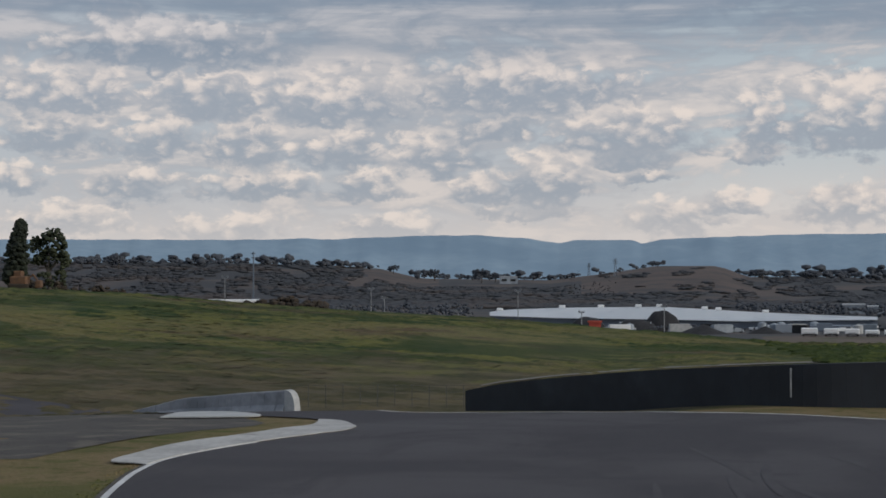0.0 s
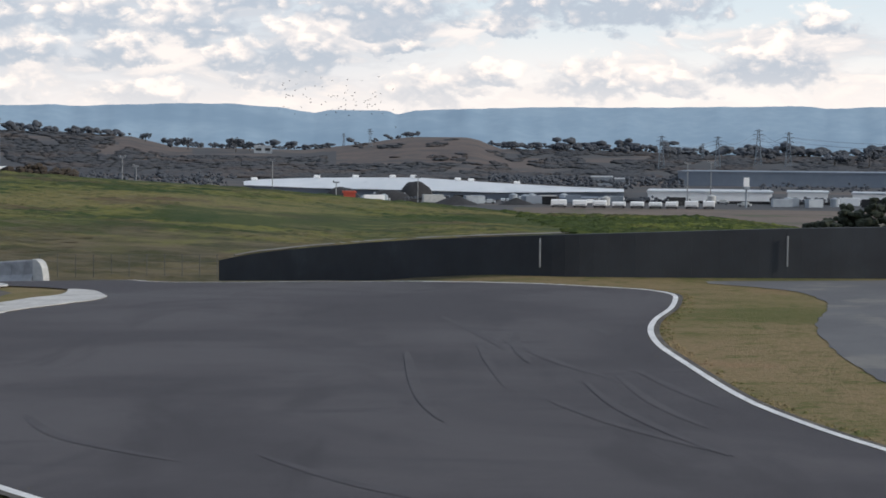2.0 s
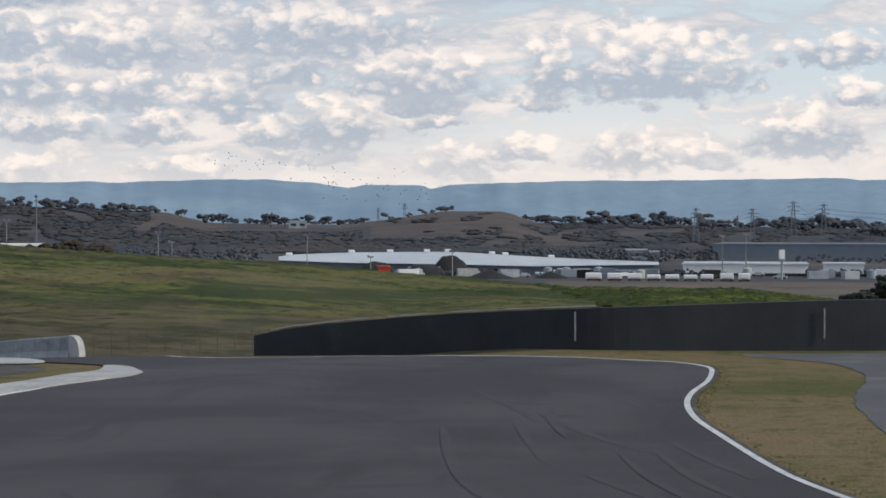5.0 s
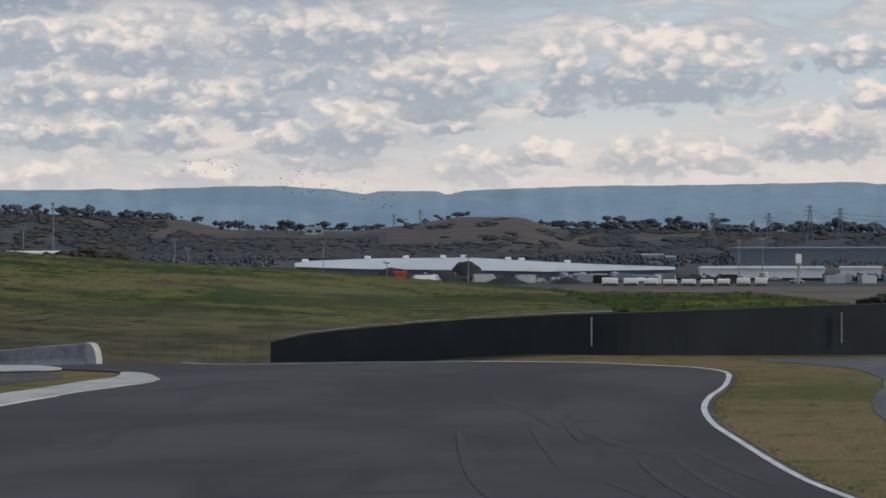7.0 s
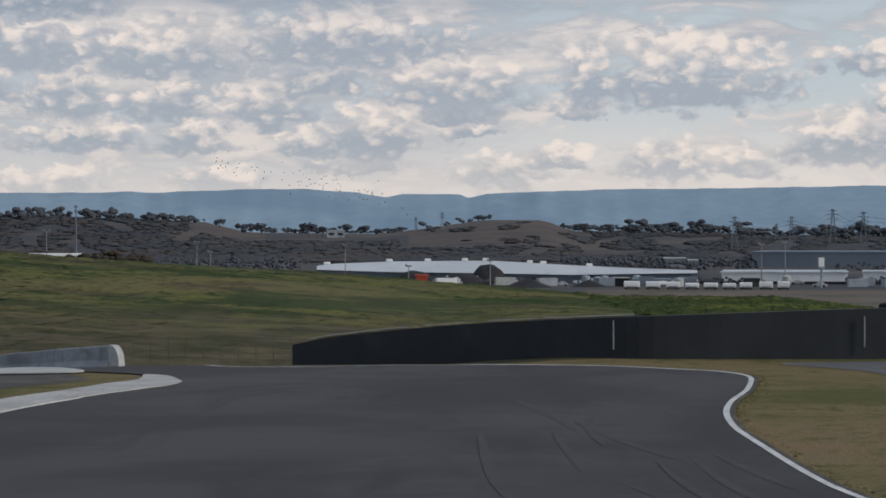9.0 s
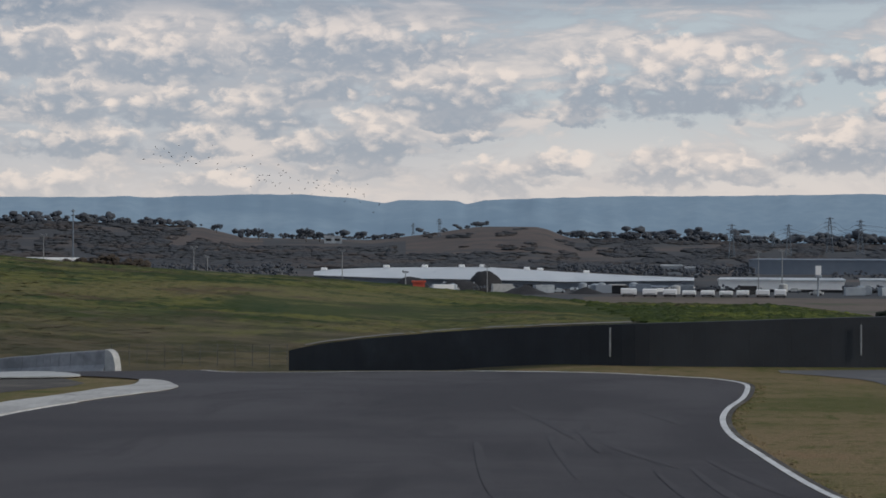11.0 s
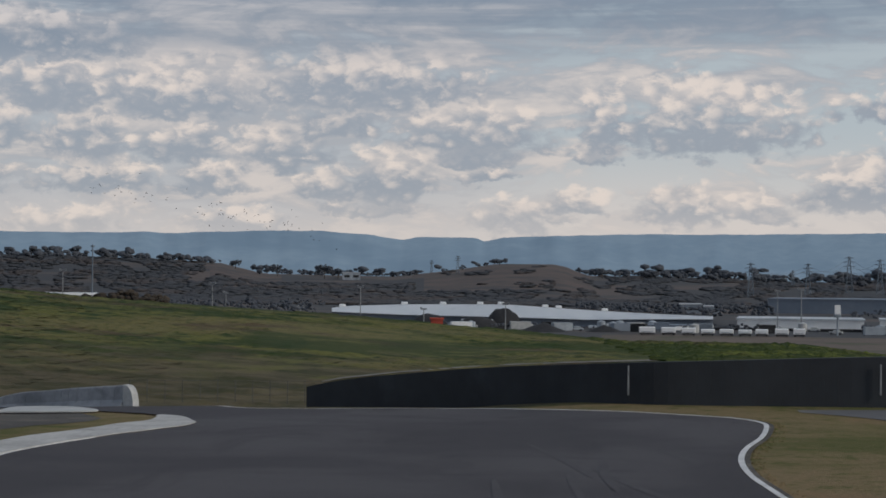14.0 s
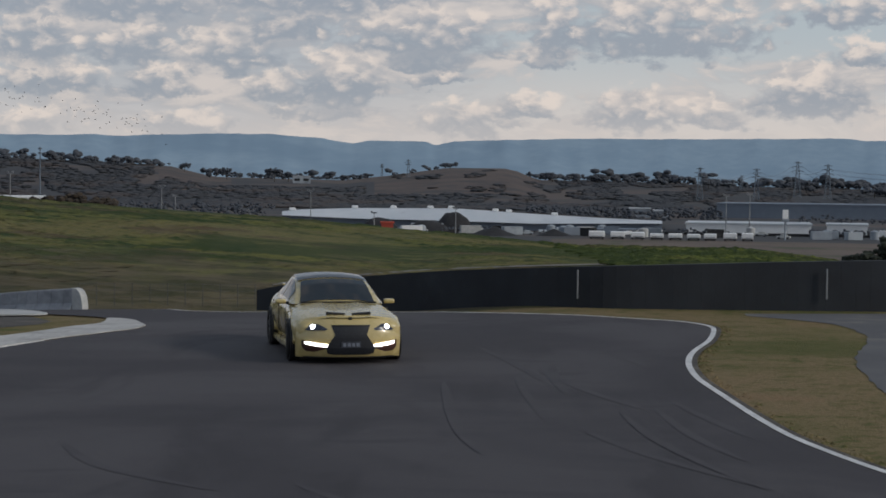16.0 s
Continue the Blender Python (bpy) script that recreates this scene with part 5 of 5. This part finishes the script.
ROOF = [(-0.86, 0.94), (-0.6, 1.085), (-0.3, 1.245), (0.0, 1.355), (0.15, 1.385), (0.5, 1.405), (0.9, 1.39), (1.2, 1.335), (1.5, 1.22), (1.95, 1.02)]
ROOFW = [(-0.86, 0.76), (-0.3, 0.675), (0.0, 0.63), (0.5, 0.615), (0.9, 0.60), (1.2, 0.60), (1.95, 0.66)]
BELTW = [(-0.86, 0.82), (-0.5, 0.865), (0.3, 0.875), (1.3, 0.865), (1.95, 0.76)]


def cabin(y, s):
    """A place on the cabin's shell: s 0 at the belt, 0.6 at the roof rail, 1 on the centre line."""
    z, w, b = table(y, ROOF), table(y, ROOFW), table(y, BELTW)
    if s < 0.6:
        t = s / 0.6
        return b + (w - b) * t ** 1.15, 0.93 + (max(z - 0.035, 0.935) - 0.93) * t
    t = (s - 0.6) / 0.4
    return w * (1 - t), z - 0.035 + 0.055 * (1 - (1 - t) ** 2.2)


def shell(name, y0, y1, s0, s1, out, mat, parent, label="", sides=(1, -1), whole=False):
    bm = bmesh.new()
    ys, ss = np.linspace(y0, y1, 22), np.linspace(s0, s1, 10)
    for sd in sides:
        rows = []
        for y in ys:
            row = []
            for s in ss:
                x, z = cabin(y, s)
                row.append(bm.verts.new((sd * (x + out * (1 - s)), y - out * (0.5 if y < 0.1 else -0.3 if y > 1.2 else 0), z + out * min(1, s * 1.4))))
            rows.append(row)
        for a, b in zip(rows, rows[1:]):
            for k in range(len(ss) - 1):
                bm.faces.new((a[k], b[k], b[k + 1], a[k + 1]))
    bmesh.ops.remove_doubles(bm, verts=bm.verts[:], dist=0.0005)
    bmesh.ops.recalc_face_normals(bm, faces=bm.faces[:])
    return part(name, bm, mat, parent, label, smooth=True)


def make_car():
    car = thing("car", "gold yellow sports sedan with a black roof and lit headlights", "car")
    rows = [(-2.30, 0.80, 0.85, 0.74, 0.24, 0.52, 0.70, 0.76), (-2.10, 0.88, 0.95, 0.82, 0.20, 0.55, 0.77, 0.825), (-1.55, 0.94, 1.01, 0.88, 0.20, 0.57, 0.84, 0.885),
            (-1.0, 0.89, 0.95, 0.87, 0.20, 0.55, 0.89, 0.945), (-0.6, 0.88, 0.94, 0.87, 0.19, 0.55, 0.93, 0.985), (0.3, 0.88, 0.94, 0.875, 0.19, 0.55, 0.95, 0.97),
            (1.0, 0.885, 0.95, 0.875, 0.19, 0.56, 0.97, 0.99), (1.4, 0.94, 1.015, 0.87, 0.20, 0.57, 0.98, 1.0), (2.0, 0.86, 0.93, 0.80, 0.24, 0.60, 0.99, 1.03), (2.40, 0.76, 0.82, 0.72, 0.34, 0.64, 0.95, 1.0)]
    bm = bmesh.new()
    rings = []
    for y, wb, wm, ws, zb, zm, zs, zt in rows:
        half = [(wb * 0.9, zb), (wb, zb + 0.05), (wm, zm), (wm * 0.985, (zm + zs) / 2 + 0.02), (ws, zs), (ws * 0.62, zs + (zt - zs) * 0.75), (ws * 0.25, zt)]
        ring = [(x, z) for x, z in half] + [(-x, z) for x, z in reversed(half)]
        rings.append([bm.verts.new((x, y, z)) for x, z in ring])
    for a, b in zip(rings, rings[1:]):
        for k in range(len(a)):
            bm.faces.new((a[k], a[(k + 1) % len(a)], b[(k + 1) % len(a)], b[k]))
    bm.faces.new(rings[0][::-1]), bm.faces.new(rings[-1])
    bmesh.ops.recalc_face_normals(bm, faces=bm.faces[:])
    body = part("body", bm, YELLOW, car, smooth=True)
    sub = body.modifiers.new("round", "SUBSURF")
    sub.levels = sub.render_levels = 2
    # nose and bumper
    bm = bmesh.new()
    xs, zs = np.linspace(-0.905, 0.905, 40), [0.12, 0.16, 0.22, 0.30, 0.38, 0.46, 0.54, 0.60, 0.66, 0.70, 0.73]
    grid = [[bm.verts.new((x, front(x, z), tall(z, x))) for z in zs] for x in xs]
    for a, b in zip(grid, grid[1:]):
        for k in range(len(zs) - 1):
            bm.faces.new((a[k], b[k], b[k + 1], a[k + 1]))
    for col in (grid[0], grid[-1]):
        back = [bm.verts.new((v.co.x * 1.005, -1.98, v.co.z)) for v in col]
        for k in range(len(zs) - 1):
            bm.faces.new((col[k], back[k], back[k + 1], col[k + 1]))
    bmesh.ops.recalc_face_normals(bm, faces=bm.faces[:])
    bumper = part("front_bumper", bm, YELLOW, car, smooth=True)
    # bonnet skin, from the nose to the windscreen
    bm = bmesh.new()
    gr = []
    for y in np.linspace(-2.36, -0.80, 16):
        t = (y + 2.36) / 1.56
        w = 0.70 + 0.10 * t
        row = []
        for x in np.linspace(-w, w, 21):
            u = abs(x) / w
            z = 0.795 + 0.165 * t ** 0.85 - (0.055 - 0.01 * t) * u ** 3 + 0.012 * math.exp(-((abs(x) - 0.34) / 0.1) ** 2)
            row.append(bm.verts.new((x, y + 0.22 * u ** 2.6 * (1 - t), z + 0.006)))
        gr.append(row)
    for a, b in zip(gr, gr[1:]):
        for k in range(20):
            bm.faces.new((a[k], a[k + 1], b[k + 1], b[k]))
    bmesh.ops.recalc_face_normals(bm, faces=bm.faces[:])
    bonnet = part("bonnet", bm, YELLOW, car, smooth=True)
    for s in (-1, 1):
        bm = bmesh.new()
        box(bm, (s * 0.225, -2.10, 0.850), (0.33, 0.10, 0.042), 0.015, Matrix.Rotation(radians(-4 * s), 4, "Y"))
        part("bonnet_scoop", bm, BLACK, bonnet, "black slot in the bonnet")
    bm = bmesh.new()
    bmesh.ops.create_uvsphere(bm, u_segments=12, v_segments=8, radius=0.035, matrix=Matrix.Translation((0, -2.345, 0.785)) @ Matrix.Diagonal((1.2, 0.5, 0.8, 1)))
    part("badge", bm, BLACK, bonnet, smooth=True)
    # grille, plate
    hexa = [(-0.335, 0.595), (-0.275, 0.455), (-0.43, 0.27), (-0.40, 0.185), (-0.30, 0.165), (0.30, 0.165), (0.40, 0.185), (0.43, 0.27), (0.275, 0.455), (0.335, 0.595)]
    grille = patch("grille", hexa, 0.008, MESH, bumper, "wide black mesh grille")
    patch("grille_bar", [(-0.335, 0.602), (-0.33, 0.585), (0.33, 0.585), (0.335, 0.602)], 0.016, BLACK, bumper)
    plate = patch("number_plate", [(-0.17, 0.27), (0.17, 0.27), (0.17, 0.36), (-0.17, 0.36)], 0.02, PLATE, bumper, "small dark number plate")
    for k in range(4):
        x = -0.115 + 0.077 * k
        ob = patch("lettering_bar", [(x - 0.026, 0.29), (x + 0.026, 0.29), (x + 0.026, 0.34), (x - 0.026, 0.34)], 0.0225, PLATEBAR, bumper)
    patch("lower_lip", [(-0.80, 0.115), (0.80, 0.115), (0.80, 0.135), (-0.80, 0.135)], 0.02, BLACK, bumper)
    for s in (1, -1):
        turn = (lambda p: p) if s > 0 else flip
        light = patch("headlight", turn([(0.40, 0.545), (0.44, 0.525), (0.72, 0.53), (0.82, 0.56), (0.84, 0.635), (0.72, 0.655), (0.55, 0.625)]), 0.010, LAMPGLASS, car, "dark headlight with a bright projector lamp")
        cx, cz = s * 0.64, 0.588
        bm = bmesh.new()
        bmesh.ops.create_uvsphere(bm, u_segments=16, v_segments=10, radius=0.044, matrix=Matrix.Translation((cx, front(cx, cz) - 0.01, tall(cz, cx))) @ Matrix.Diagonal((1, 0.5, 1, 1)))
        part("lamp", bm, LAMP, light, "glowing white lamp", smooth=True)
        patch("bumper_vent", turn([(0.42, 0.26), (0.62, 0.205), (0.76, 0.215), (0.83, 0.28), (0.83, 0.375), (0.42, 0.315)]), 0.006, VENT, bumper, "dark red vent below the running light")
        patch("running_light", turn([(0.395, 0.315), (0.41, 0.280), (0.60, 0.292), (0.76, 0.315), (0.79, 0.340), (0.78, 0.358), (0.60, 0.338)]), 0.022, DRL, bumper, "bright white running light bar")
        # mirrors
        bm = bmesh.new()
        box(bm, (s * 1.0, -0.52, 0.955), (0.20, 0.12, 0.088), 0.04)
        mirror = part("mirror", bm, YELLOW, car, smooth=True)
        bm = bmesh.new()
        tube(bm, [(s * 0.86, -0.50, 0.925), (s * 0.94, -0.51, 0.94)], 0.03, n=6)
        part("mirror_arm", bm, BLACK, mirror)
        # side: sill, arches, door lines, handles
        bm = bmesh.new()
        box(bm, (s * 0.905, 0.0, 0.20), (0.10, 2.3, 0.11), 0.03)
        part("side_sill", bm, YELLOW, car)
        for y in (-1.55, 1.40):
            # black disc in place of the shaded hollow, the body has no opening
            bm = bmesh.new()
            bmesh.ops.create_cone(bm, cap_ends=True, segments=36, radius1=0.385, radius2=0.375, depth=0.05, matrix=Matrix.Translation((s * 0.955, y, 0.355)) @ Matrix.Rotation(s * math.pi / 2, 4, "Y"))
            part("wheel_arch", bm, BLACK, car)
            bm = bmesh.new()
            pts = [(s * 0.925, y + 0.40 * math.cos(a), 0.355 + 0.40 * math.sin(a)) for a in np.linspace(-0.1, math.pi + 0.1, 20)]
            tube(bm, pts, 0.024, n=8)
            part("arch_flare", bm, YELLOW, car, smooth=True)
        for y in (-0.15, 0.85):
            bm = bmesh.new()
            box(bm, (s * 0.948, y + 0.25, 0.80), (0.02, 0.2, 0.03), 0.008)
            part("door_handle", bm, YELLOW, car)
        for y in (-0.72, 0.36, 1.22):
            bm = bmesh.new()
            box(bm, (s * 0.936, y, 0.62), (0.012, 0.012, 0.5))
            part("door_gap", bm, BLACK, car)
        bm = bmesh.new()
        box(bm, (s * 0.945, -1.02, 0.66), (0.02, 0.22, 0.06), 0.01)
        part("fender_vent", bm, BLACK, car)
    # cabin
    shell("cabin_shell", -0.86, 1.95, 0.0, 1.0, 0.0, YELLOW, car)
    shell("windscreen", -0.80, -0.10, 0.64, 1.0, 0.010, SCREEN, car, "dark windscreen reflecting the sky")
    shell("roof_panel", -0.06, 1.20, 0.58, 1.0, 0.009, ROOFBLACK, car, "glossy black roof panel")
    shell("rear_window", 1.26, 1.86, 0.64, 1.0, 0.010, SCREEN, car)
    for s in (1, -1):
        for y0, y1 in ((-0.42, 0.40), (0.46, 1.32)):
            shell("side_window", y0, y1, 0.10, 0.52, 0.010, SCREEN, car, sides=(s,))
    bm = bmesh.new()
    tube(bm, [(-0.70, -0.86, 0.955), (0, -0.93, 0.968), (0.70, -0.86, 0.955)], 0.018, n=6)
    part("wiper_cowl", bm, BLACK, car)
    bm = bmesh.new()
    box(bm, (0, 2.25, 1.10), (1.3, 0.22, 0.035), 0.015)
    for x in (-0.5, 0.5):
        box(bm, (x, 2.25, 1.05), (0.05, 0.14, 0.10), 0.01)
    part("spoiler", bm, YELLOW, car)
    bm = bmesh.new()
    box(bm, (0, 0, 0.24), (1.5, 4.2, 0.10), 0.02)
    part("underbody", bm, BLACK, car)
    wheels = []
    for sx in (-1, 1):
        for y in (-1.55, 1.40):
            bm = bmesh.new()
            prof = [(0.235, -0.105), (0.30, -0.125), (0.335, -0.11), (0.345, -0.07), (0.345, 0.07), (0.335, 0.11), (0.30, 0.125), (0.235, 0.105)]
            n = 32
            rr = [[bm.verts.new((x, r * math.cos(k * math.tau / n), r * math.sin(k * math.tau / n))) for r, x in prof] for k in range(n)]
            for k in range(n):
                a, b = rr[k], rr[(k + 1) % n]
                for j in range(len(prof)):
                    bm.faces.new((a[j], b[j], b[(j + 1) % len(prof)], a[(j + 1) % len(prof)]))
            bmesh.ops.recalc_face_normals(bm, faces=bm.faces[:])
            tyre = part("wheel", bm, TYRE, car, "black tyre on a dark alloy rim", smooth=True)
            bm = bmesh.new()
            bmesh.ops.create_cone(bm, cap_ends=True, segments=28, radius1=0.24, radius2=0.24, depth=0.16, matrix=Matrix.Rotation(math.pi / 2, 4, "Y"))
            part("rim", bm, BLACK, tyre)
            for k in range(5):
                bm = bmesh.new()
                a = k * math.tau / 5
                box(bm, (sx * 0.095, 0.13 * math.cos(a), 0.13 * math.sin(a)), (0.035, 0.21, 0.05), 0.01, Matrix.Rotation(a, 4, "X"))
                part("spoke", bm, ALLOY, tyre)
            tyre.matrix_basis = pose(sx * 0.885, y, 0.345)
            wheels.append((tyre, sx * 0.885, y))
    return car, wheels


car, wheels = make_car()

# seconds, place, turn of the nose against the line to the camera
CAR = [(0, -62.0, 65.0, 20), (10.5, -60.0, 64.4, 20), (13.0, -34.0, 56.5, 24), (14.0, -20.0, 51.4, 22), (14.3, -16.3, 49.8, 18), (14.6, -12.9, 47.9, 12), (14.8, -10.75, 46.3, 9),
       (15.0, -8.62, 43.5, 9), (15.2, -6.75, 40.6, 3), (15.5, -4.64, 36.95, -1), (15.7, -3.58, 34.3, 1), (15.85, -3.02, 32.95, 5), (16.0, -2.54, 31.4, 8.2)]


# ---- birds ----
def make_bird():
    b = thing("bird", "small dark bird flying in a loose flock", "bird", "flock of birds")
    bm = bmesh.new()
    bmesh.ops.create_icosphere(bm, subdivisions=1, radius=1, matrix=Matrix.Diagonal((0.15, 0.055, 0.055, 1)))
    box(bm, (-0.17, 0, 0.01), (0.11, 0.05, 0.015))
    part("body", bm, BIRD, b)
    for s in (-1, 1):
        bm = bmesh.new()
        pts = [(0.06, 0.02 * s, 0.02), (0.04, 0.25 * s, 0.11), (-0.03, 0.23 * s, 0.10), (-0.07, 0.02 * s, 0.02)]
        up = [bm.verts.new(p) for p in pts]
        low = [bm.verts.new((p[0], p[1], p[2] - 0.012)) for p in pts]
        bm.faces.new(up), bm.faces.new(low[::-1])
        for k in range(4):
            bm.faces.new((up[k], low[k], low[(k + 1) % 4], up[(k + 1) % 4]))
        bmesh.ops.recalc_face_normals(bm, faces=bm.faces[:])
        part("wing", bm, BIRD, b)
    return b


first_bird = make_bird()
birds = [first_bird] + [copy_thing(first_bird, Matrix()) for _ in range(79)]

# middle of the flock: seconds, azimuth, elevation, half length and half thickness in degrees
FLOCK = [(0, -2.8, -0.3, 0.8, 0.3), (0.7, -3.0, 0.5, 1.0, 0.45), (1.3, -3.1, 1.3, 1.4, 0.5), (2, -3.2, 1.75, 1.9, 0.5), (3.5, -2.6, 1.55, 4.0, 0.5), (5, -4.6, 1.6, 4.0, 0.45), (7, -6.3, 1.65, 3.6, 0.3), (9, -6.6, 1.8, 3.2, 0.35),
         (10.5, -7.6, 2.1, 3.8, 0.35), (12.5, -8.8, 2.35, 4.2, 0.4), (14.5, -10.9, 2.15, 3.7, 0.35), (16, -12.9, 2.2, 2.6, 0.35)]


def motions():
    rows = []
    for t, x, y, off in CAR:
        turn = math.atan2(-x, y) + radians(off)
        nose, tail = land(x + 1.55 * math.sin(turn), y - 1.55 * math.cos(turn)), land(x - 1.4 * math.sin(turn), y + 1.4 * math.cos(turn))
        rows.append((t, pose(x, y, nose + (tail - nose) * 1.55 / 2.95 + 0.004, math.degrees(math.asin((tail - nose) / 2.95)), 0, math.degrees(turn))))
    walk(car, rows)
    step_s = 1 / 30
    for wheel, x, y in wheels:
        steer = -7 if y < 0 else 0
        turns = [(0.0, pose(x, y, 0.345, 0, 0, steer))]
        a, t = 0.0, 14.2
        while t < 16.001:
            turns.append((t, pose(x, y, 0.345, 0, 0, steer) @ pose(0, 0, 0, a, 0, 0)))
            a, t = a + 79.0, t + step_s
        walk(wheel, turns)
    rnd = random.Random(21)
    for b in birds:
        u, v, w, ph = rnd.uniform(-1, 1), rnd.gauss(0, 0.55), rnd.uniform(0, 6), rnd.uniform(280, 420)
        rows = []
        for t, az, el, half, thick in FLOCK:
            du = u + 0.10 * math.sin(w + t * 0.9)
            dv = v + 0.25 * math.sin(2 * w + t * 1.3)
            p = polar(az + du * half, el - 0.20 * du * half * (0.4 if t < 3 else 1.0) + dv * thick, ph)
            rows.append((t, pose(*p, 12 * math.sin(w + t), 0, 180 + 25 * math.sin(w + t * 0.4))))
        walk(b, rows)


motions()
